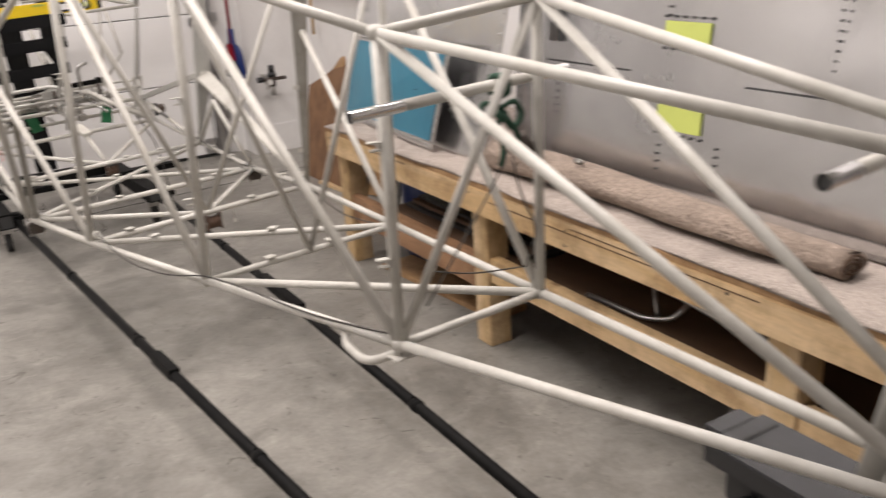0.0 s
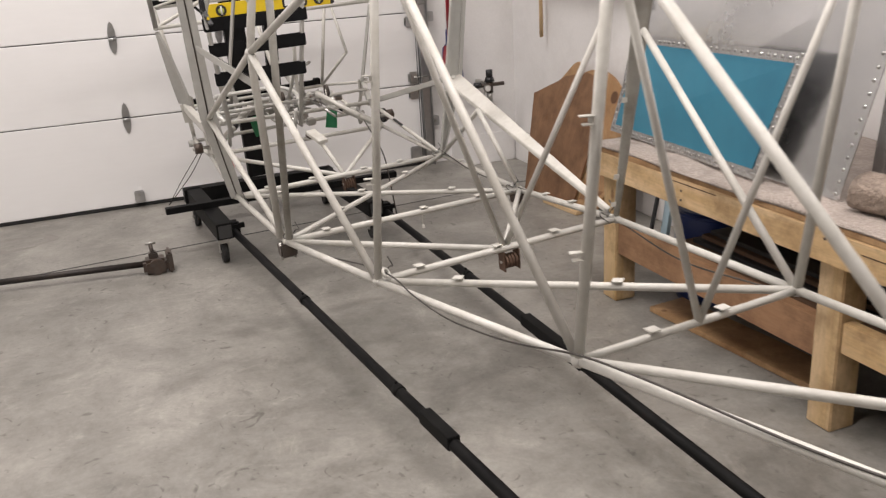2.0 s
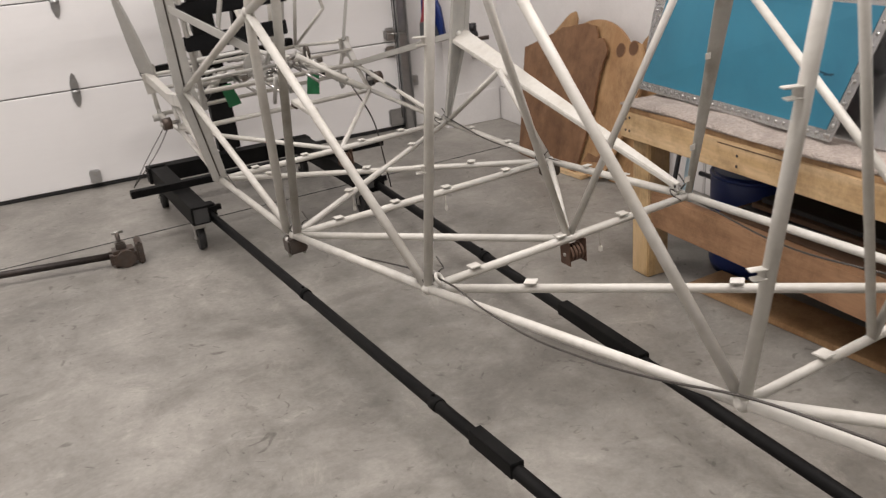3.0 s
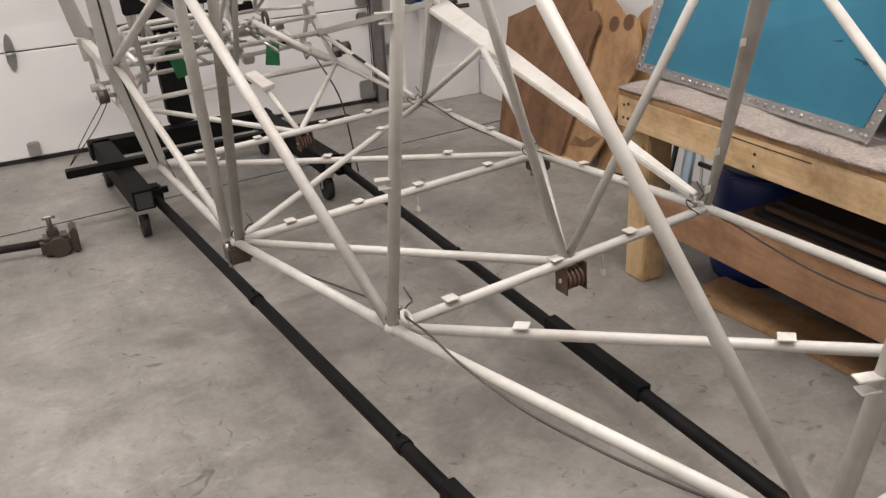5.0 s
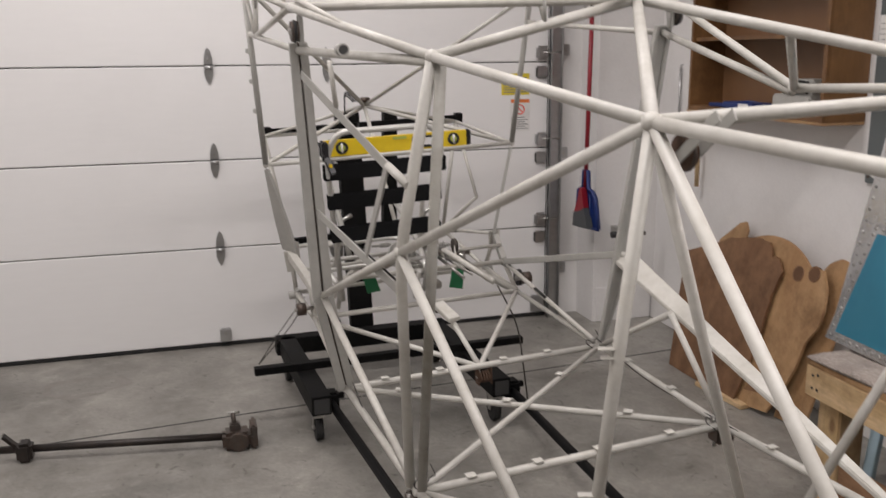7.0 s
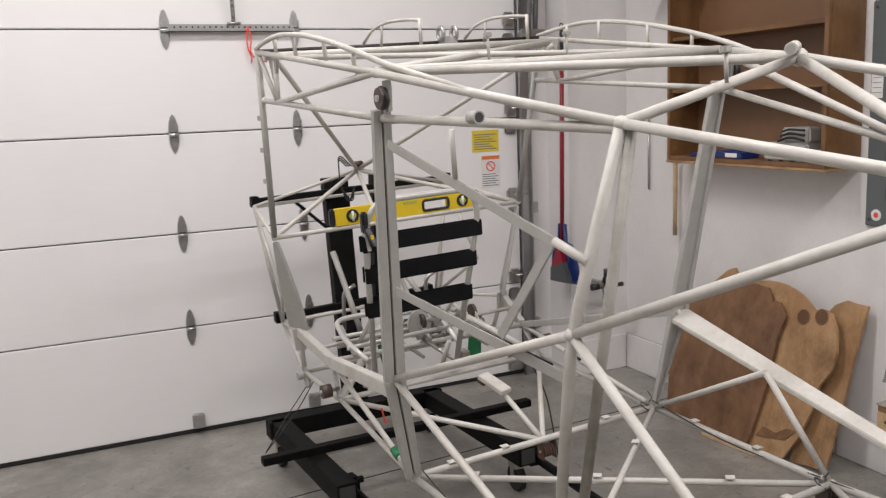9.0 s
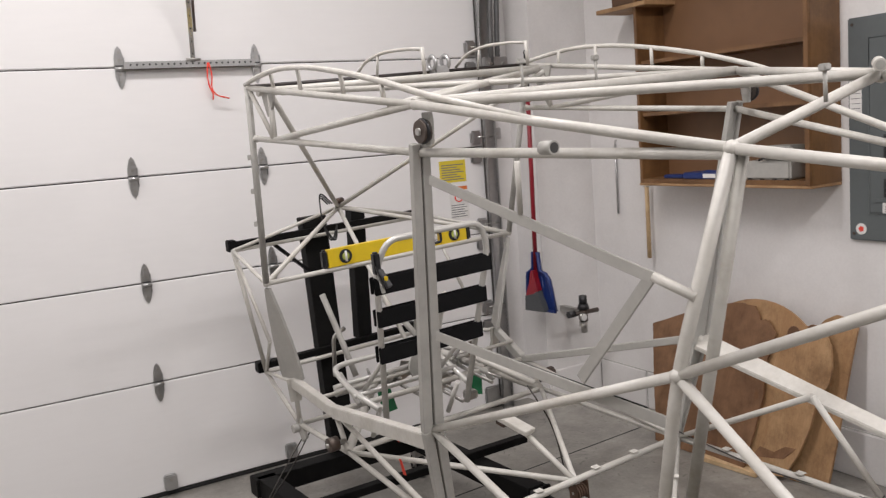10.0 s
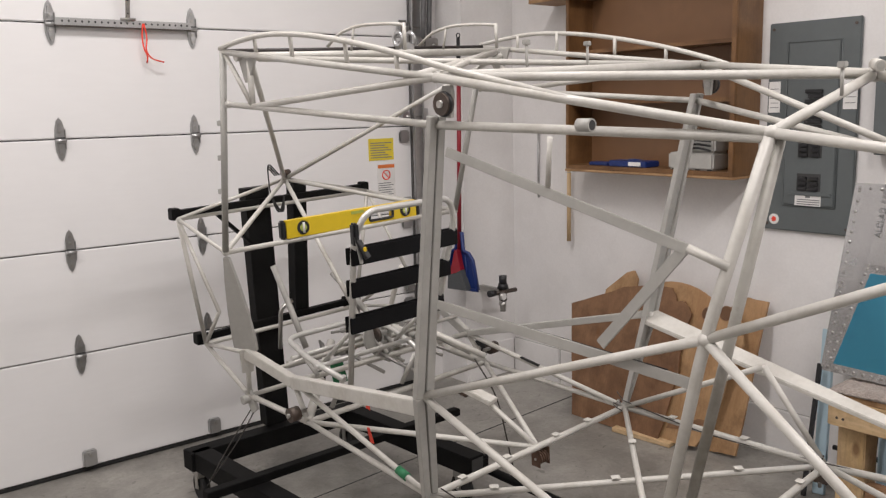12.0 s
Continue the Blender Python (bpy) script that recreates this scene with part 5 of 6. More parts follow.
# ---- seat ----
def seat():
    s = thing("pilot_seat", "tubular seat frame with black webbing straps across the back", "seat", FUSE)
    L, Rr = -0.36, 0.03
    A = material("seat_alloy", (0.62, 0.61, 0.58), 0.35, 0.3, grain=60, vary=0.06)
    lo, hi = Vector((0, -1.60, .66)), Vector((0, -1.72, 1.12))
    path = [Vector((L + 0.045, -1.585, .60)), Vector((L, -1.725, 1.12)), Vector((L + 0.035, -1.745, 1.198)), Vector((Rr - 0.035, -1.745, 1.198)), Vector((Rr, -1.725, 1.12)), Vector((Rr - 0.045, -1.585, .60))]
    part("back_hoop", sweep_bm(bend(path, 0.06, 6), 0.0095, 12), A, s, "grey seat back hoop")
    for k, (z, t) in enumerate(((1.068, 0.0), (0.967, 0.012), (0.850, 0.02))):
        y = lo.y + (hi.y - lo.y) * (z - lo.z) / (hi.z - lo.z)
        bm = box_bm((L - 0.012 + t, y - 0.019, z - 0.026), (Rr + 0.012 - t, y - 0.012, z + 0.026), 0.003)
        strap = part("strap", bm, STRAP, s, "wide black webbing strap")
        part("strap_back", box_bm((L - 0.010 + t, y + 0.010, z - 0.025), (Rr + 0.010 - t, y + 0.014, z + 0.025), 0.002), STRAP, strap)
    # seat pan loop
    part("pan_loop", sweep_bm(bend([Vector((L + 0.03, -1.58, .66)), Vector((L + 0.012, -1.42, .697)), Vector((L + 0.05, -1.22, .72)), Vector((Rr - 0.03, -1.22, .72)), Vector((Rr + 0.02, -1.33, .70)), Vector((Rr - 0.03, -1.58, .66))], 0.06, 6), 0.0095, 12), A, s)
    for y in (-1.33, -1.47):
        part("pan_tube", cyl_bm((L, y, .685), (Rr, y, .685), 0.008, 10), A, s)
    for x in (L + 0.05, Rr - 0.05):
        part("seat_leg", cyl_bm((x, -1.28, .71), (x, -1.40, .63), 0.008, 10), A, s)
        part("seat_leg", cyl_bm((x, -1.55, .66), (x, -1.47, .54), 0.008, 10), A, s)
        part("back_brace", cyl_bm((x, -1.66, .86), (x, -1.45, .69), 0.0075, 10), A, s)


seat()


def seat_clamp():
    c = thing("quick_clamp", "small black squeeze clamp with a yellow button, gripping the seat hoop", "clamp", FUSE @ Matrix.Translation((-0.078, 0, 0.005)))
    part("jaw", box_bm((-.298, -1.752, 1.10), (-.278, -1.728, 1.165), 0.005), PLASTIC, c)
    part("bar", strip_bm((-.288, -1.745, 1.13), (-.288, -1.765, 1.05), (1, 0, 0), 0.012, 0.005), STEEL, c)
    part("grip", strip_bm((-.286, -1.75, 1.115), (-.272, -1.775, 1.065), (1, 0, 0), 0.017, 0.015), PLASTIC, c, "black clamp grip")
    part("button", box_bm((-.284, -1.776, 1.085), (-.274, -1.768, 1.098), 0.002), YELLOW, c, "yellow release button")


seat_clamp()


def controls():
    """Control column, torque tube, pedals and the linkages on the cabin floor."""
    c = thing("control_linkage", "steel control sticks, torque tube and pedal linkages in the cabin", "controls", FUSE)
    part("torque_tube", cyl_bm((-.30, -1.20, .62), (.30, -1.20, .62), 0.013, 14), STEEL, c)
    for x in (-.18, .18):
        part("pedal_post", sweep_bm(bend([Vector((x, -.95, .60)), Vector((x, -.98, .76)), Vector((x + 0.05, -.98, .78))], 0.03), 0.008, 10), STEEL, c)
        part("bell_crank", plate_bm([(-0.04, -0.03), (0.05, -0.02), (0.04, 0.04), (-0.02, 0.045)], 0.006, pose(x, -1.25, .64, 80, 0, 70)), STEEL, c)
    part("control_stick", sweep_bm(bend([Vector((.06, -1.30, .58)), Vector((.06, -1.33, .78)), Vector((.05, -1.42, .93))], 0.08), 0.009, 12), WHITE, c)
    part("stick_fork", box_bm((.03, -1.34, .57), (.09, -1.26, .63), 0.008), STEEL, c)
    for x, y in ((-.12, -1.28), (.0, -1.24), (.13, -1.30), (-.05, -1.38), (.21, -1.36)):
        part("link_rod", cyl_bm((x, y, .64), (x + 0.05, y - 0.16, .585), 0.0065, 10), STEEL, c)
        part("rod_end", cyl_bm((x - 0.012, y, .645), (x + 0.012, y, .645), 0.014, 12), STEEL, c)
    # brackets, turnbuckles and short rods round the stick base
    rnd = random.Random(21)
    for k in range(16):
        x, y, z = rnd.uniform(-.12, .20), rnd.uniform(-1.52, -1.18), rnd.uniform(.60, .70)
        a = rnd.uniform(0, 6.28)
        d = Vector((math.cos(a), math.sin(a), rnd.uniform(-0.4, 0.4))) * rnd.uniform(0.035, 0.075)
        p = Vector((x, y, z))
        if k % 3 == 0:
            part("bracket", strip_bm(p - d * 0.5, p + d * 0.5, (0, 0, 1), rnd.uniform(0.018, 0.034), 0.004), STEEL if k % 2 else WHITE, c)
        else:
            part("link_rod", cyl_bm(p - d, p + d, 0.005, 8), STEEL, c)
            part("turnbuckle", cyl_bm(p - d * 0.35, p + d * 0.35, 0.0085, 10), STEEL if k % 2 else GREYPAINT, c)
    for x in (.19, -.02):
        part("pulley", cyl_bm((x - 0.006, -1.34, .685), (x + 0.006, -1.34, .685), 0.028, 18), DARKSTEEL, c, "dark cable pulley")
    half = [(0.055 * math.cos(a), 0.055 * math.sin(a)) for a in [math.radians(10 * k) for k in range(19)]] + [(-0.045, -0.035), (0.03, -0.04)]
    part("elevator_quadrant", plate_bm(half, 0.006, facing((-.03, -1.34, .672), (1, 0.25, 0), (0, 0.25, 1))), GREYPAINT, c, "grey rounded quadrant plate")
    part("trim_box", box_bm((.03, -1.53, .575), (.07, -1.49, .605), 0.005), STEEL, c)
    part("side_stick", cyl_bm((.11, -1.45, .70), (.24, -1.62, .60), 0.011, 12), WHITE, c)
    part("knee_brace", sweep_bm(bend([Vector((-.225, -1.03, .935)), Vector((-.205, -1.08, .80)), Vector((-.185, -1.14, .64))], 0.05), 0.011, 12), GREYPAINT, c)
    part("knee_brace", sweep_bm(bend([Vector((.03, -1.02, .86)), Vector((.07, -1.15, .74)), Vector((.10, -1.25, .62))], 0.05), 0.011, 12), GREYPAINT, c)


controls()


# ---- spirit level on the cowl tube ----
def spirit_level():
    z0 = nd("WBL").z + 0.0095
    lv = thing("spirit_level", "yellow box spirit level with three vials, across the cowl tube", "spirit level", FUSE)
    x0, x1, y0, y1, h = -.285, .325, nd("WBL").y - 0.014, nd("WBL").y + 0.010, 0.062
    for lo, hi in (((x0 + 0.02, z0), (0.083, z0 + h)), ((0.19, z0), (x1 - 0.02, z0 + h)), ((0.083, z0), (0.19, z0 + 0.013)), ((0.083, z0 + 0.049), (0.19, z0 + h))):
        part("level_body", box_bm((lo[0], y0, lo[1]), (hi[0], y1, hi[1]), 0.0015), YELLOW, lv)
    part("hand_hole_rim", sweep_bm(bend([Vector((a, y0 - 0.001, b)) for a, b in ((0.136, z0 + 0.0125), (0.083, z0 + 0.0125), (0.083, z0 + 0.0495), (0.19, z0 + 0.0495), (0.19, z0 + 0.0125), (0.136, z0 + 0.0125))], 0.01), 0.005, 8), PLASTIC, lv, "black rim of the hand hole")
    for a, b in ((x0, x0 + 0.021), (x1 - 0.021, x1)):
        part("end_cap", box_bm((a, y0 - 0.001, z0 - 0.001), (b, y1 + 0.001, z0 + h + 0.001), 0.006), PLASTIC, lv, "black rubber end cap")
    for x in (x0 + 0.085, x1 - 0.075):
        v = part("round_vial", cyl_bm((x, y0 - 0.0025, z0 + h / 2), (x, y1 + 0.0025, z0 + h / 2), 0.024, 24), PLASTIC, lv, "round black vial window")
        part("vial", cyl_bm((x, y0 - 0.004, z0 + h / 2), (x, y1 + 0.004, z0 + h / 2), 0.0135, 18), GLASS, v)
        part("vial_tube", cyl_bm((x, y0 - 0.0055, z0 + h / 2 - 0.018), (x, y0 - 0.0055, z0 + h / 2 + 0.018), 0.004, 10), PAPER, v)
    part("middle_vial", box_bm((.0, y0 - 0.002, z0 + h - 0.018), (.06, y1 + 0.002, z0 + h - 0.002), 0.003), GLASS, lv)


spirit_level()

# ---- rolling stand under the frame ----
def stand():
    s = thing("rolling_stand", "black welded steel rolling stand bolted to the firewall", "stand")
    Z = 0.17
    w = 0.075
    L0, L1 = Vector((0.255, -0.58, Z)), Vector((0.305, -1.345, Z))
    R0, R1 = Vector((0.965, -0.545, Z)), Vector((1.015, -1.37, Z))
    for a, b in ((L0, L1), (R0, R1)):
        part("side_beam", strip_bm(a, b, (1, 0, 0), w, w), BLACK, s)
        d = (b - a).normalized()
        part("beam_end", strip_bm(b + d * 0.001, b + d * 0.004, (1, 0, 0), w * 0.8, w * 0.8), DARKJOINT, s, "open dark tube end")
    part("front_beam", strip_bm(L0 + Vector((-0.05, 0, 0)), R0 + Vector((0.05, 0, 0)), (0, 1, 0), w, w), BLACK, s)
    part("cross_bar", strip_bm((0.08, -1.035, 0.223), (1.25, -0.975, 0.223), (0, 1, 0), 0.04, 0.03), BLACK, s, "loose black flat bar")
    # casters
    for p in (L0 + Vector((0.0, 0.0, 0)), L1 + Vector((-0.005, 0.09, 0)), R0, R1 + Vector((0.0, 0.09, 0))):
        c = part("caster", box_bm(Vector((p.x - 0.025, p.y - 0.03, 0.095)), Vector((p.x + 0.025, p.y + 0.03, Z - w / 2)), 0.003), STEEL, s, "swivel caster")
        part("wheel", cyl_bm((p.x - 0.014, p.y, 0.052), (p.x + 0.014, p.y, 0.052), 0.052, 22), RUBBER, c)
        for d in (-0.02, 0.02):
            part("fork", strip_bm((p.x + d, p.y, 0.045), (p.x + d, p.y + 0.005, 0.11), (0, 1, 0), 0.03, 0.003), STEEL, c)
        part("axle", cyl_bm((p.x - 0.026, p.y, 0.052), (p.x + 0.026, p.y, 0.052), 0.006, 8), STEEL, c)
    # long rails towards the tail, with sleeves and a splice box each
    for g, a, b, boxk in ((-1, (-.338, -1.29, .123), (-.133, -5.35, .11), 0.518), (1, (.377, -1.42, .095), (.196, -5.35, .10), 0.425)):
        p, q = local(a), local(b)
        p.z = q.z = 0.135
        part("rail", sweep_bm([p, q], 0.0168, 12), BLACK, s, "long black rail tube")
        part("hinge_block", box_bm(p + Vector((-0.035, -0.02, -0.03)), p + Vector((0.035, 0.05, 0.04)), 0.01), BLACK, s)
        part("hinge_bolt", cyl_bm(p + Vector((-0.06, 0.03, 0.01)), p + Vector((0.06, 0.03, 0.01)), 0.013, 10), BLACK, s)
        d = (q - p).normalized()
        k0 = p.lerp(q, boxk)
        bl = 0.085 if g < 0 else 0.19
        part("splice_box", strip_bm(k0 - d * bl + Vector((0, 0, 0.004)), k0 + d * bl + Vector((0, 0, 0.004)), (1, 0, 0), 0.036, 0.038), BLACK, s, "square black splice sleeve")
        for k in (0.25, 0.452, 0.68, 0.85):
            c = p.lerp(q, k)
            part("collar", sweep_bm([c, c + d * 0.03], 0.0195, 12), BLACK, s)
            part("set_screw", cyl_bm(c + Vector((0, 0, 0.018)), c + Vector((0, 0, 0.024)), 0.005, 8), BLACK, s)
    # masts up to the firewall
    for x0, z0, x1, w2 in ((-.045, .18, -.045, 0.105), (.118, .63, .155, 0.062)):
        a, b = local((x0, -.62, z0)), local((x1, -.62, 1.175))
        part("mast", strip_bm(a, b, (1, 0, 0), w2, 0.06), BLACK, s, "upright black mast")
    for z, x0, x1 in ((1.118, -.405, .47), (.627, -.36, .34)):
        part("mast_bar", strip_bm(local((x0, -.655, z)), local((x1, -.655, z)), (0, 0, 1), 0.026, 0.03), BLACK, s, "black cross bar with angle ends")
        for x in (x0, x1):
            part("bar_plate", box_bm(local((x, -.655, z)) + Vector((-0.016, -0.025, -0.022)), local((x, -.655, z)) + Vector((0.016, 0.02, 0.022)), 0.003), BLACK, s)
    part("mast_brace", strip_bm(local((-.24, -.66, 1.10)), local((-.10, -.66, .96)), (0, 1, 0), 0.03, 0.012), BLACK, s)


stand()


def tail_trestle():
    """The black plastic sawhorse that carries the tail."""
    t = thing("tail_trestle", "black folding plastic sawhorse under the tail", "sawhorse")
    top = local((0, -5.36, .745)).z - 0.0

    def at(x, y, z):
        p = local((x, y, 0))
        return Vector((p.x, p.y, z))

    a, b = at(0.045, -5.30, 0.705), at(0.02, -5.95, 0.705)
    body = bmesh.new()
    join_bm(body, strip_bm(a, b, (1, 0, 0), 0.115, 0.03))
    join_bm(body, strip_bm(a + Vector((0.01, 0.03, 0.0)), a + Vector((0.01, -0.001, 0.0)), (1, 0, 0), 0.07, 0.028))
    part("top_beam", body, PLASTIC, t)
    part("beam_groove", strip_bm(a + Vector((-0.03, -0.03, 0.0155)), a + Vector((0.05, -0.03, 0.0155)), (0, 1, 0), 0.006, 0.002), DARKJOINT, t)
    part("beam_skirt", strip_bm(a + Vector((0.0, -0.02, -0.042)), b + Vector((0, 0.02, -0.042)), (1, 0, 0), 0.07, 0.055), PLASTIC, t)
    for y in (-5.38, -5.86):
        for d in (-1, 1):
            part("leg", strip_bm(at(0.03 + d * 0.03, y, 0.66), at(0.03 + d * 0.20, y + 0.06, 0.0), (0, 1, 0), 0.05, 0.03), PLASTIC, t)


tail_trestle()


def bar_clamp():
    """A pipe clamp lying on the floor beside the stand."""
    t = thing("pipe_clamp", "long black pipe clamp with a steel jaw, lying on the floor", "clamp")
    part("pipe", sweep_bm([(-0.86, -1.105, 0.045), (-0.05, -1.228, 0.045)], 0.0145, 12), BLACKPIPE, t)
    part("jaw", box_bm((-0.065, -1.275, 0.0), (0.045, -1.19, 0.07), 0.014), DARKSTEEL, t, "cast jaw head")
    part("jaw_face", box_bm((0.04, -1.28, 0.0), (0.066, -1.18, 0.095), 0.008), DARKSTEEL, t)
    part("jaw_disc", cyl_bm((-0.005, -1.285, 0.037), (-0.005, -1.265, 0.037), 0.036, 20), DARKSTEEL, t)
    part("screw", cyl_bm((-0.015, -1.23, 0.065), (-0.02, -1.227, 0.14), 0.009, 10), DARKSTEEL, t)
    part("screw_mount", box_bm((-0.035, -1.25, 0.065), (0.005, -1.21, 0.10), 0.006), DARKSTEEL, t)
    part("crank_pin", cyl_bm((-0.04, -1.227, 0.137), (0.005, -1.227, 0.137), 0.006, 8), STEEL, t)
    stop = part("tail_stop", box_bm((-0.80, -1.155, 0.0), (-0.745, -1.085, 0.075), 0.012), BLACKPIPE, t, "sliding cast tail stop")
    part("stop_lever", strip_bm((-0.80, -1.12, 0.06), (-0.84, -1.13, 0.11), (0, 1, 0), 0.03, 0.012), BLACKPIPE, stop)


bar_clamp()


# ---- workbench ----
BX, BY0, BY1, BZ = 1.554, -2.44, -7.3, 0.605


def workbench():
    b = thing("workbench", "long rough pine lumber workbench with a lower shelf", "workbench")
    top = part("top_board", box_bm((BX + 0.002, BY1, BZ - 0.018), (X_EAST - 0.01, BY0, BZ), 0.002), PLY, b, "plywood bench top")
    part("front_rail", box_bm((BX, BY1, BZ - 0.108), (BX + 0.038, BY0, BZ - 0.0185), 0.003), PINE, b)
    part("end_rail", box_bm((BX + 0.0385, BY0 - 0.038, BZ - 0.108), (X_EAST - 0.01, BY0, BZ - 0.0185), 0.003), PINE, b)
    part("back_rail", box_bm((X_EAST - 0.05, BY1, BZ - 0.108), (X_EAST - 0.012, BY0 - 0.04, BZ - 0.0185), 0.003), PINE, b)
    for y in (-2.50, -3.575, -4.79, -5.85, -6.85):
        part("leg", box_bm((BX + 0.040, y - 0.044, 0), (BX + 0.128, y + 0.044, BZ - 0.019), 0.004), PINE_UP, b)
        part("leg", box_bm((X_EAST - 0.14, y - 0.044, 0), (X_EAST - 0.052, y + 0.044, BZ - 0.019), 0.004), PINE_UP, b)
    ys = (-2.545, -3.53, -3.62, -4.745, -4.835, -5.805, -5.895, -6.805)
    for k in range(0, 8, 2):
        part("shelf_rail", box_bm((BX + 0.048, ys[k + 1], 0.195 if k < 2 else 0.243), (BX + 0.086, ys[k], 0.315 if k < 2 else 0.332), 0.003), BROWNWOOD if k < 2 else PINE, b, "weathered brown shelf rail" if k < 2 else "")
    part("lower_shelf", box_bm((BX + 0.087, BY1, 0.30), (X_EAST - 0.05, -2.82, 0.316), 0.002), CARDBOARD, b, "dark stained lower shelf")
    rnd = random.Random(5)
    for y in (-2.47, -2.49, -2.98, -3.58, -4.08, -4.66, -5.3, -5.85):
        for z in (BZ - 0.045 + rnd.uniform(-0.01, 0.01), BZ - 0.085 + rnd.uniform(-0.01, 0.01))[:1 + (rnd.random() > 0.5)]:
            part("screw_head", cyl_bm((BX, y, z), (BX - 0.0015, y, z), 0.0045, 8), DARKSTEEL, b)
    for y0, y1, z in ((-3.7, -4.5, BZ - 0.05), (-2.9, -3.15, BZ - 0.03), (-4.1, -4.75, BZ - 0.035)):
        part("wood_check", box_bm((BX - 0.0012, y1, z - 0.0015), (BX + 0.0005, y0, z + 0.0015)), CARDBOARD, b, "dark split in the rail")


workbench()


def carpet_top():
    """Carpet laid over the bench, lumpy at its front edge."""
    c = thing("bench_carpet", "worn beige carpet covering the workbench top", "carpet")
    bm = bmesh.new()
    nx, ny = 14, 150
    rnd = random.Random(3)
    ph = [rnd.uniform(0, 6.28) for _ in range(6)]
    grid = []
    for j in range(ny + 1):
        row = []
        y = BY0 + (BY1 - BY0) * j / ny
        edge = 0.012 * math.sin(y * 7 + ph[0]) + 0.006 * math.sin(y * 19 + ph[1])
        for i in range(nx + 1):
            x = BX - 0.004 + edge * (1 - i / nx) * 0.5 + (X_EAST - 0.02 - BX) * i / nx
            z = BZ + 0.015 + 0.003 * math.sin(y * 9 + x * 11 + ph[2]) + 0.003 * math.sin(y * 23 - x * 7 + ph[3])
            if i == 0:
                z -= 0.006
            row.append(bm.verts.new((x, y, z)))
        grid.append(row)
    for a, b2 in zip(grid, grid[1:]):
        for i in range(nx):
            bm.faces.new((a[i], b2[i], b2[i + 1], a[i + 1]))
    r = bmesh.ops.extrude_face_region(bm, geom=bm.faces[:])
    for v in [v for v in r["geom"] if isinstance(v, bmesh.types.BMVert)]:
        v.co.z = BZ + 0.001
    bmesh.ops.recalc_face_normals(bm, faces=bm.faces[:])
    part("carpet_sheet", bm, CARPET, c, smooth=True)


carpet_top()


def carpet_roll(y0, y1, x, r, label):
    c = thing("carpet_roll", label, "carpet roll", group="carpet rolls on the bench")
    rnd = random.Random(int(abs(y0) * 100))
    n = 40
    bm = bmesh.new()
    m = 26
    rows = []
    ph = [rnd.uniform(0, 6.28) for _ in range(4)]
    for k in range(n + 1):
        y = y0 + (y1 - y0) * k / n
        rr = r * (1.0 - 0.35 * k / n)
        row = []
        for q in range(m):
            a = math.tau * q / m
            bump = 1 + 0.05 * math.sin(3 * a + y * 5 + ph[0]) + 0.04 * math.sin(5 * a - y * 9 + ph[1]) + rnd.uniform(-0.02, 0.02)
            row.append(bm.verts.new((x + 0.008 * math.sin(y * 6 + ph[2]) + rr * 1.35 * bump * math.cos(a), y + 0.004 * math.sin(a * 4 + ph[3]), BZ + 0.018 + rr * 0.86 + rr * 0.88 * bump * math.sin(a))))
        rows.append(row)
    for a, b in zip(rows, rows[1:]):
        for q in range(m):
            bm.faces.new((a[q], a[(q + 1) % m], b[(q + 1) % m], b[q]))
    bm.faces.new(rows[0])
    bm.faces.new(rows[-1][::-1])
    bmesh.ops.recalc_face_normals(bm, faces=bm.faces[:])
    part("roll", bm, ROLLCARPET, c, smooth=True)
    for yy, rr, d in ((y0, r, 0.004), (y1, r * 0.65, -0.004)):
        spiral = []
        for k in range(40):
            a = k * 0.42
            q = 0.15 + 0.8 * k / 40
            spiral.append((x + rr * 1.25 * q * math.cos(a), yy + d, BZ + 0.018 + rr * 0.86 + rr * 0.8 * q * math.sin(a)))
        part("rolled_edge", sweep_bm(spiral, 0.0025, 6), CARDBOARD, c, "dark spiral edge of the roll")


carpet_roll(-3.57, -4.86, 1.70, 0.054, "loosely rolled beige carpet lying along the bench")
carpet_roll(-5.02, -6.6, 1.71, 0.065, "second beige carpet roll farther along the bench")


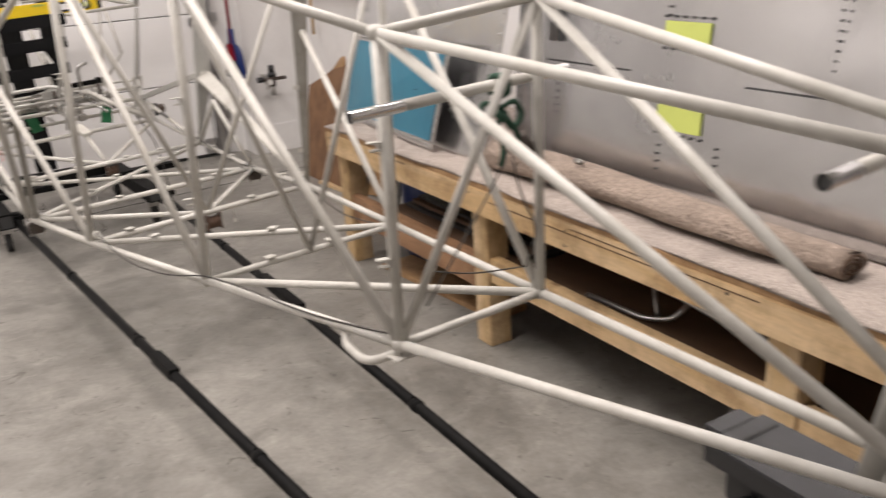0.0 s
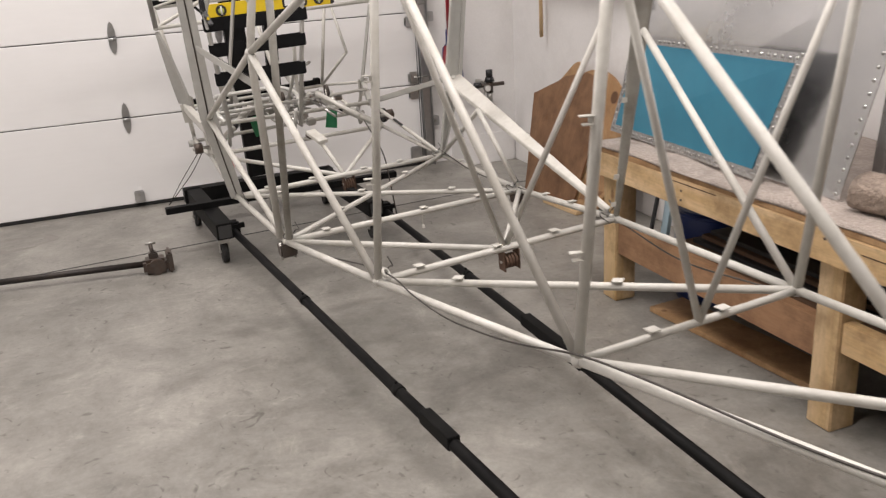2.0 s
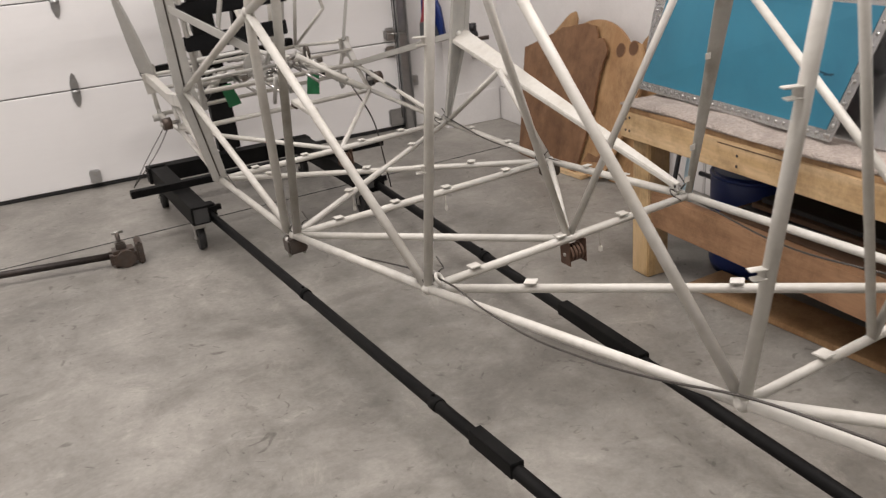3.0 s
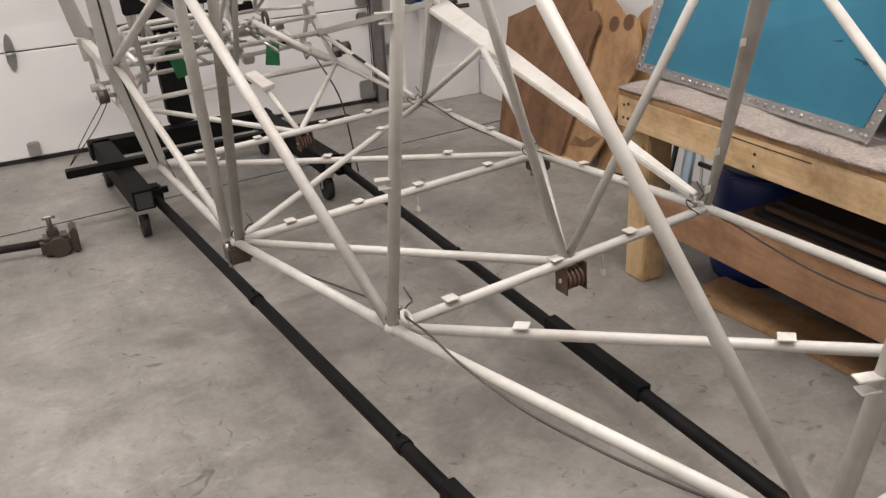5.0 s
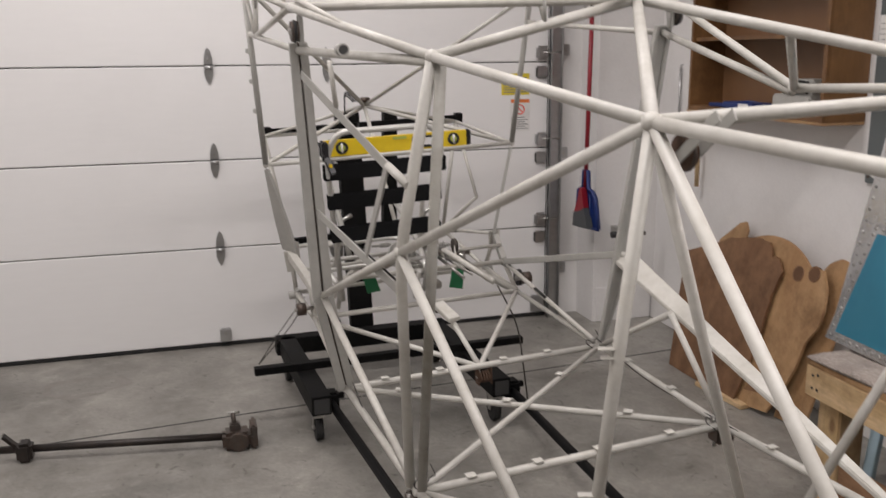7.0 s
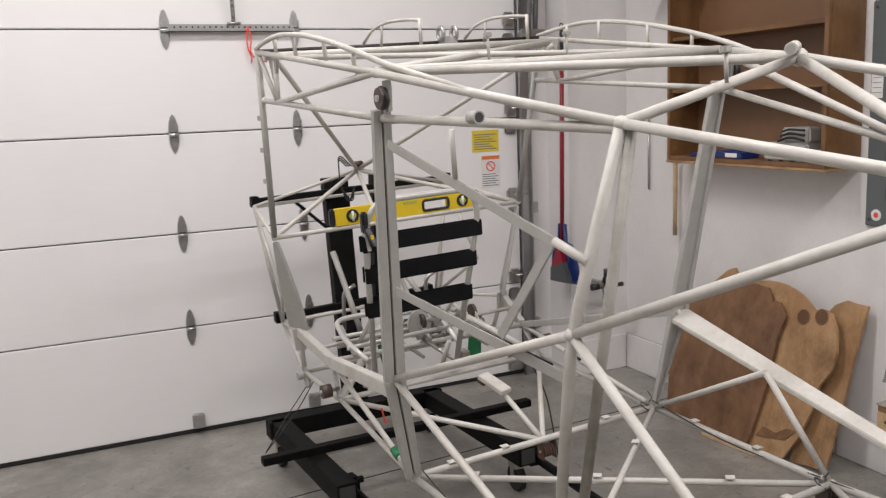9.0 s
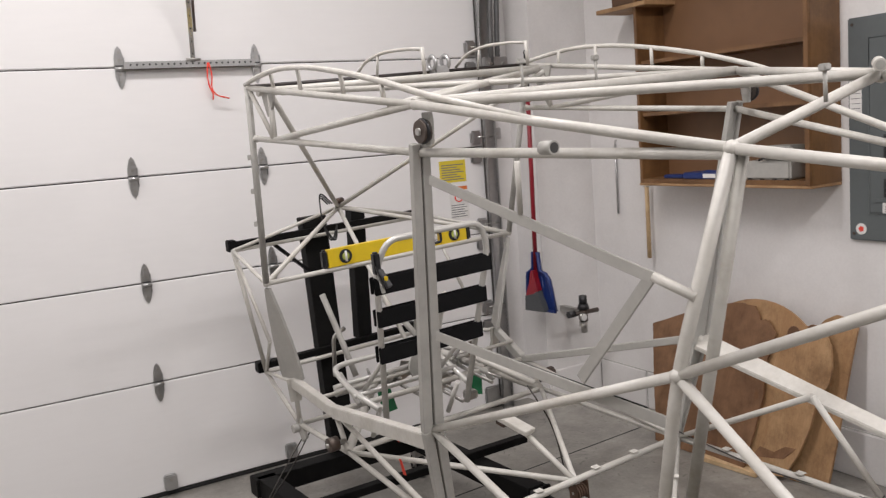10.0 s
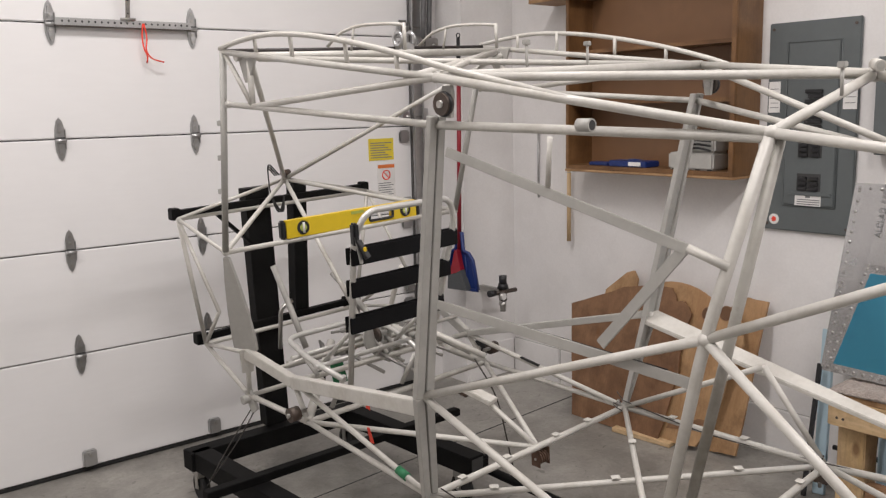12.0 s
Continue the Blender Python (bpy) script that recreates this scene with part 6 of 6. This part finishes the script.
# ---- sheet metal on the bench ----
def riveted_panel(name, label, category, corners, film=None, margin=0.03, pitch=0.03, sides="tblr", thick=0.003, double=False):
    """A sheet between four corners (top left, top right, bottom right, bottom left), with domed rivets round its edge."""
    t = thing(name, label, category)
    tl, tr, br, bl = [Vector(c) for c in corners]
    right, up = (br - bl).normalized(), (tl - bl).normalized()
    n = right.cross(up).normalized()
    if n.x > 0:
        n = -n

    def at(u, v):
        return bl.lerp(br, u).lerp(tl.lerp(tr, u), v)

    bm = bmesh.new()
    a = [bm.verts.new(p) for p in (tl, tr, br, bl)]
    b = [bm.verts.new(p - n * thick) for p in (tl, tr, br, bl)]
    bm.faces.new(a)
    bm.faces.new(b[::-1])
    for i in range(4):
        bm.faces.new((a[i], b[i], b[(i + 1) % 4], a[(i + 1) % 4]))
    bmesh.ops.recalc_face_normals(bm, faces=bm.faces[:])
    sheet = part("sheet", bm, ALU, t, "bare aluminium sheet")
    w, h = (br - bl).length, (tl - bl).length
    if film:
        mu, mv = margin / w, margin / h
        bm = bmesh.new()
        q = [bm.verts.new(at(u, v) + n * 0.0012) for u, v in ((mu, 1 - mv), (1 - mu, 1 - mv), (1 - mu, mv), (mu, mv))]
        q2 = [bm.verts.new(v.co - n * 0.0009) for v in q]
        bm.faces.new(q)
        bm.faces.new(q2[::-1])
        for i in range(4):
            bm.faces.new((q[i], q2[i], q2[(i + 1) % 4], q[(i + 1) % 4]))
        bmesh.ops.recalc_face_normals(bm, faces=bm.faces[:])
        part("film", bm, film, t, "blue protective film")
    proto = None
    spots = []
    k = margin * 0.5
    for s in sides:
        length = w if s in "tb" else h
        for i in range(int(length / pitch) + 1):
            f = (i + 0.5) * pitch / length
            if f > 1:
                continue
            spots.append({"t": (f, 1 - k / h), "b": (f, k / h), "l": (k / w, f), "r": (1 - k / w, f)}[s])
    for u, v in spots:
        p = at(u, v)
        if proto is None:
            bm = bmesh.new()
            bmesh.ops.create_uvsphere(bm, u_segments=8, v_segments=5, radius=0.0058)
            for vv in bm.verts:
                vv.co.z *= 0.55
            proto = part("rivet", bm, STEEL, t, smooth=True)
            ob = proto
        else:
            ob = new("rivet", proto.data)
            ob.parent = t
        ob.matrix_local = facing(p, right, up)
    return t, at, n


t0, at0, n0 = riveted_panel("blue_film_panel", "aluminium panel covered in blue film, riveted border, leaning on the bench", "panel",
              ((1.735, -2.445, .988), (1.648, -3.37, 1.005), (1.630, -3.225, .628), (1.690, -2.345, .624)), BLUE)
# dark scribbles on the film
for k, (u, v, l) in enumerate(((0.74, 0.62, 0.05), (0.76, 0.57, 0.07), (0.75, 0.53, 0.03), (0.84, 0.46, 0.05), (0.87, 0.44, 0.035))):
    c0 = at0(u, v) + n0 * 0.0022
    part("scribble_bar", strip_bm(c0, c0 + (at0(1, 0) - at0(0, 0)).normalized() * l + Vector((0, 0, 0.006 * (-1) ** k)), (0, 0, 1), 0.0045, 0.0008), SCRIBBLE, t0)
t1, at1, n1 = riveted_panel("alclad_skin", "tall riveted aluminium skin leaning behind the blue panel", "sheet metal",
                            ((1.832, -2.357, 1.236), (1.735, -3.62, 1.245), (1.670, -3.50, .625), (1.722, -2.325, .625)), None, 0.035, 0.034, "tlr")
STAMP = facing(at1(0.085, 0.80) + n1 * 0.0025, (at1(0.085, 0.9) - at1(0.085, 0.7)), -(at1(0.2, 0.8) - at1(0.05, 0.8)))
words("stamp_text", "ALCLAD", 0.026, INK, STAMP, t1)
for k in range(4):
    part("stamp_bar", box_bm((0.062 + 0.016 * k, -0.008, 0.0), (0.073 + 0.016 * k, 0.008, 0.0006), m=STAMP), INK, t1)


def wing_skin():
    """The long bare aluminium wing section that stands on the bench."""
    w = thing("aluminium_wing_panel", "long bare aluminium wing section standing along the bench", "wing section")
    y0, y1, z0, z1 = -3.45, -7.2, 0.622, 1.75
    bm = bmesh.new()
    ny, nz = 60, 24
    rnd = random.Random(11)
    dents = [(rnd.uniform(y1, y0), rnd.uniform(z0, z1), rnd.uniform(0.07, 0.2), rnd.uniform(-0.011, 0.011)) for _ in range(46)]
    dents = [d for d in dents if not (-4.6 < d[0] < -3.85 and 0.65 < d[1] < 1.35)]
    dents += [(-4.62, 1.18, 0.09, 0.014), (-4.70, 1.02, 0.07, -0.012)]
    grid = []
    for j in range(ny + 1):
        row = []
        for i in range(nz + 1):
            y, z = y0 + (y1 - y0) * j / ny, z0 + (z1 - z0) * i / nz
            x = 1.83 + 0.10 * (z - z0)
            for dy, dz, r, h in dents:
                k = ((y - dy) ** 2 + (z - dz) ** 2) / (r * r)
                if k < 4:
                    x += h * math.exp(-k)
            row.append(bm.verts.new((x, y, z)))
        grid.append(row)
    for a, b in zip(grid, grid[1:]):
        for i in range(nz):
            bm.faces.new((a[i], a[i + 1], b[i + 1], b[i]))
    r = bmesh.ops.extrude_face_region(bm, geom=bm.faces[:])
    for v in [v for v in r["geom"] if isinstance(v, bmesh.types.BMVert)]:
        v.co.x += 0.10
    bmesh.ops.recalc_face_normals(bm, faces=bm.faces[:])
    part("skin", bm, ALU, w, smooth=True)

    def on(y, z, d=0.004):
        return Vector((1.83 + 0.10 * (z - z0) - d, y, z))

    def patch(name, ya, yb, za, zb, mat, label=""):
        bm = bmesh.new()
        for d in (0.006, 0.003):
            bm.faces.new([bm.verts.new(on(y, z, d)) for y, z in ((ya, za), (yb, za), (yb, zb), (ya, zb))])
        return part(name, bm, mat, w, label)

    for za, zb in ((.815, .885), (1.045, 1.105)):
        p = patch("lime_window", -4.13, -4.29, za, zb, LIME, "lime film behind an opening")
        for k in range(6):
            part("rivet_hole", cyl_bm(on(-4.13 - 0.032 * k, zb + 0.012, 0.008), on(-4.13 - 0.032 * k, zb + 0.012, 0.003), 0.004, 8), DARKJOINT, p)
            part("rivet_hole", cyl_bm(on(-4.13 - 0.032 * k, za - 0.012, 0.008), on(-4.13 - 0.032 * k, za - 0.012, 0.003), 0.004, 8), DARKJOINT, p)
    for ya, yb, za, zb in ((-3.62, -4.0, .958, .962), (-3.82, -3.90, .93, .934), (-3.82, -3.90, .915, .919), (-4.42, -4.75, .955, .959)):
        patch("panel_line", ya, yb, za, zb, DARKJOINT)
    for y, za, zb in ((-4.14, .70, .80), (-4.14, 1.12, 1.4), (-4.35, .68, .82), (-3.68, .80, .95), (-4.66, 1.02, 1.35)):
        for k in range(int((zb - za) / 0.022)):
            part("rivet_hole", cyl_bm(on(y, za + 0.022 * k, 0.007), on(y, za + 0.022 * k, 0.002), 0.0035, 8), DARKJOINT, w)
    fr = patch("dark_opening", -3.62, -3.70, 1.02, 1.12, DARKJOINT, "dark framed cut-out")
    for k in (0.25, 0.55):
        part("opening_bar", cyl_bm(on(-3.62 - 0.08 * k, 1.02, 0.012), on(-3.62 - 0.08 * k, 1.12, 0.012), 0.004, 8), GALV, fr)


wing_skin()


def clecos():
    for y in (-3.98, -4.6):
        z = BZ + 0.018 + 1.72 * 0.054 * (1 - 0.35 * (-3.57 - y) / 1.29) + 0.003
        t = thing("cleco_clamp", "small bright spring clamp on the carpet roll", "clamp", group="spring clamps")
        part("clamp_body", cyl_bm((1.70, y, z), (1.70, y + 0.03, z + 0.004), 0.007, 10), STEEL, t)
        part("clamp_arm", sweep_bm(bend([(1.70, y, z), (1.685, y - 0.03, z + 0.012), (1.675, y - 0.012, z + 0.02)], 0.01), 0.0035, 8), STEEL, t)


clecos()


# ---- under the bench ----
def under_bench():
    t = thing("dark_sheet_stack", "flat stack of dark sheets on the lower shelf", "sheets")
    for k in range(3):
        part("sheet", box_bm((1.70 + 0.02 * k, -3.72 + 0.03 * k, .3165 + 0.016 * k), (2.24, -2.86 - 0.02 * k, .331 + 0.016 * k), 0.002), PLASTIC if k != 1 else CARDBOARD, t)
    h = thing("bent_lever", "long bent grey lever with a bracket on the lower shelf", "lever")
    arm = [Vector((1.735, -4.10, .40)), Vector((1.74, -4.35, .395)), Vector((1.725, -4.58, .375)), Vector((1.67, -4.76, .345))]
    part("lever_arm", sweep_bm(bend(arm, 0.1), 0.0085, 8), GALV, h)
    part("lever_clip", box_bm((1.648, -4.785, .333), (1.69, -4.745, .352), 0.004), CHROME, h, "bright clip end")
    part("bracket", sweep_bm(bend([Vector((1.665, -4.05, .325)), Vector((1.668, -4.28, .33)), Vector((1.70, -4.36, .345)), Vector((1.738, -4.38, .39))], 0.03), 0.008, 8), GALV, h)
    part("bracket", cyl_bm((1.735, -4.25, .395), (1.70, -4.30, .335), 0.006, 8), GALV, h)
    p = thing("blue_drum", "dark blue plastic drum under the bench", "drum")
    part("drum_body", sweep_bm([(1.95, -2.66, .0), (1.95, -2.66, .03), (1.95, -2.66, .33), (1.95, -2.66, .355)], [0.13, 0.14, 0.145, 0.13], 28), BLUEP, p)
    part("drum_rim", ring_bm((1.95, -2.66, .345), (0, 0, 1), 0.142, 0.007, 28, 8), BLUEP, p)
    k = thing("floor_plank", "loose plywood offcut lying on the floor under the bench", "plank")
    part("plank", strip_bm((1.73, -2.68, 0.011), (1.80, -3.45, 0.011), (1, 0, 0), 0.16, 0.02), PLY, k)
    d = thing("storage_box", "dark cardboard box on the lower shelf", "box")
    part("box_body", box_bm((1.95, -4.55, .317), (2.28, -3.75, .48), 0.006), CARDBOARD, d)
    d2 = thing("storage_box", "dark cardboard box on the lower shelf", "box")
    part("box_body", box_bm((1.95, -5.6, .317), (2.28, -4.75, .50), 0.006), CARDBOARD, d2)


under_bench()


def blue_stool():
    t = thing("step_stand", "pale blue folding metal stand between wall and bench", "stand")
    for y in (-2.16, -2.40):
        part("leg", strip_bm((2.08, y, 0.0), (2.22, y + 0.06, .62), (0, 1, 0), 0.045, 0.02), LIGHTBLUE, t)
        part("strut", strip_bm((2.02, y + 0.03, 0.0), (2.14, y + 0.05, .50), (0, 1, 0), 0.018, 0.012), PLASTIC, t)
    for z in (.18, .36, .54):
        part("rung", cyl_bm((2.10 + z * 0.22, -2.40, z), (2.10 + z * 0.22, -2.18, z), 0.010, 10), PLASTIC, t)
    part("shoulder", box_bm((2.18, -2.40, .60), (2.27, -2.14, .64), 0.008), LIGHTBLUE, t)


blue_stool()


# ---- boards leaning on the east wall ----
def lean(y_c, foot, top, h):
    """A pose for a board: its x runs along the wall towards the camera's right (minus y), its y up the lean."""
    return facing((foot, y_c, 0.0), (0, -1, 0), (top - foot, 0, h))


def arc(cx, cy, r, a0, a1, n=10):
    return [(cx + r * math.cos(math.radians(a0 + (a1 - a0) * k / n)), cy + r * math.sin(math.radians(a0 + (a1 - a0) * k / n))) for k in range(n + 1)]


def edge_wobble(points, seed, size=0.006, n=4):
    """Breaks straight sides into slightly uneven, saw-cut ones."""
    rnd = random.Random(seed)
    out = []
    for (ax, ay), (bx, by) in zip(points, points[1:] + points[:1]):
        out.append((ax, ay))
        for k in range(1, n):
            out.append((ax + (bx - ax) * k / n + rnd.uniform(-size, size), max(0.0, ay + (by - ay) * k / n + rnd.uniform(-size, size))))
    return out


def boards():
    t = thing("hardboard_sheet", "brown scuffed plywood offcut with a ragged edge, leaning against the wall", "board")
    out = [(0.13, 0.0), (0.64, 0.015), (0.685, 0.34), (0.675, 0.49), (0.70, 0.60), (0.655, 0.65), (0.61, 0.645), (0.575, 0.70), (0.51, 0.705), (0.31, 0.667), (0.0, 0.537)]
    part("sheet", plate_bm(edge_wobble(out, 4, 0.005), 0.010, lean(-0.79, 2.035, 2.224, 0.7)), SCUFFPLY, t)
    p = thing("plywood_cutout", "rounded plywood cut-out with two holes, leaning against the wall", "board")
    m = lean(-1.05, 2.06, 2.249, 0.7)
    out = [(0.36, 0.0), (0.56, 0.03), (0.61, 0.13), (0.645, 0.25), (0.655, 0.36), (0.695, 0.43), (0.70, 0.50), (0.68, 0.585), (0.635, 0.65)] + arc(0.33, 0.36, 0.365, 52, 118, 9) + [(0.09, 0.66), (0.06, 0.56), (0.12, 0.3)]
    bm = plate_bm(out, 0.012, m)
    part("sheet", bm, PLY, p)
    for u, v in ((0.508, 0.607), (0.595, 0.625)):
        hole = part("hand_hole", cyl_bm(m @ Vector((u, v, 0.0075)), m @ Vector((u, v, -0.0075)), 0.031, 24), HOLEWOOD, p, "round hand hole")
        part("hole_edge", ring_bm(m @ Vector((u, v, 0.007)), m.to_3x3() @ Vector((0, 0, 1)), 0.031, 0.002, 24, 6), SCUFFPLY, hole)
    part("scallop", plate_bm([(0.40, 0.07), (0.55, 0.10), (0.60, 0.155), (0.55, 0.15), (0.50, 0.115), (0.43, 0.12)], 0.002, m @ Matrix.Translation((0, 0, 0.0075))), SCUFFPLY, p, "dark torn veneer")
    q = thing("plywood_sheet", "tall narrow plywood offcut leaning behind the others", "board")
    part("sheet", plate_bm(edge_wobble([(0.0, 0.0), (0.17, 0.02), (0.195, 0.69), (0.10, 0.695), (0.045, 0.665), (0.0, 0.60)], 9, 0.003), 0.012, lean(-1.60, 2.12, 2.301, 0.67)), PLY, q)
    r = thing("plywood_offcut", "small pointed plywood offcut behind the hardboard", "board")
    part("sheet", plate_bm([(0.0, 0.0), (0.22, 0.0), (0.20, 0.70), (0.17, 0.735), (0.13, 0.72), (0.02, 0.62)], 0.012, lean(-0.92, 2.10, 2.28, 0.67)), PLY, r)
    w = thing("wood_wedge", "pale wood scrap lying on the floor by the boards", "scrap wood")
    part("scrap", strip_bm((2.02, -1.20, 0.011), (2.05, -1.50, 0.011), (1, 0, 0), 0.05, 0.02), PINE, w)


boards()


def step_ladder():
    """The corner of an aluminium ladder at the far left of the door."""
    t = thing("step_ladder", "aluminium folding step ladder beside the garage door", "ladder")
    for x in (-1.62, -1.22):
        part("rail", strip_bm((x, -1.05, 0.0), (x - 0.02, -0.72, .85), (0, 1, 0), 0.06, 0.022), GALV, t)
        part("rear_leg", strip_bm((x, -0.38, 0.0), (x - 0.02, -0.70, .85), (0, 1, 0), 0.03, 0.016), GALV, t)
        part("foot", box_bm((x - 0.02, -0.41, 0.0), (x + 0.02, -0.35, 0.02), 0.004), PLASTIC, t)
    for z in (.25, .50, .75):
        part("step", box_bm((-1.62, -1.05 + 0.39 * z - 0.04, z), (-1.22, -1.05 + 0.39 * z + 0.05, z + 0.02), 0.003), GALV, t)


step_ladder()
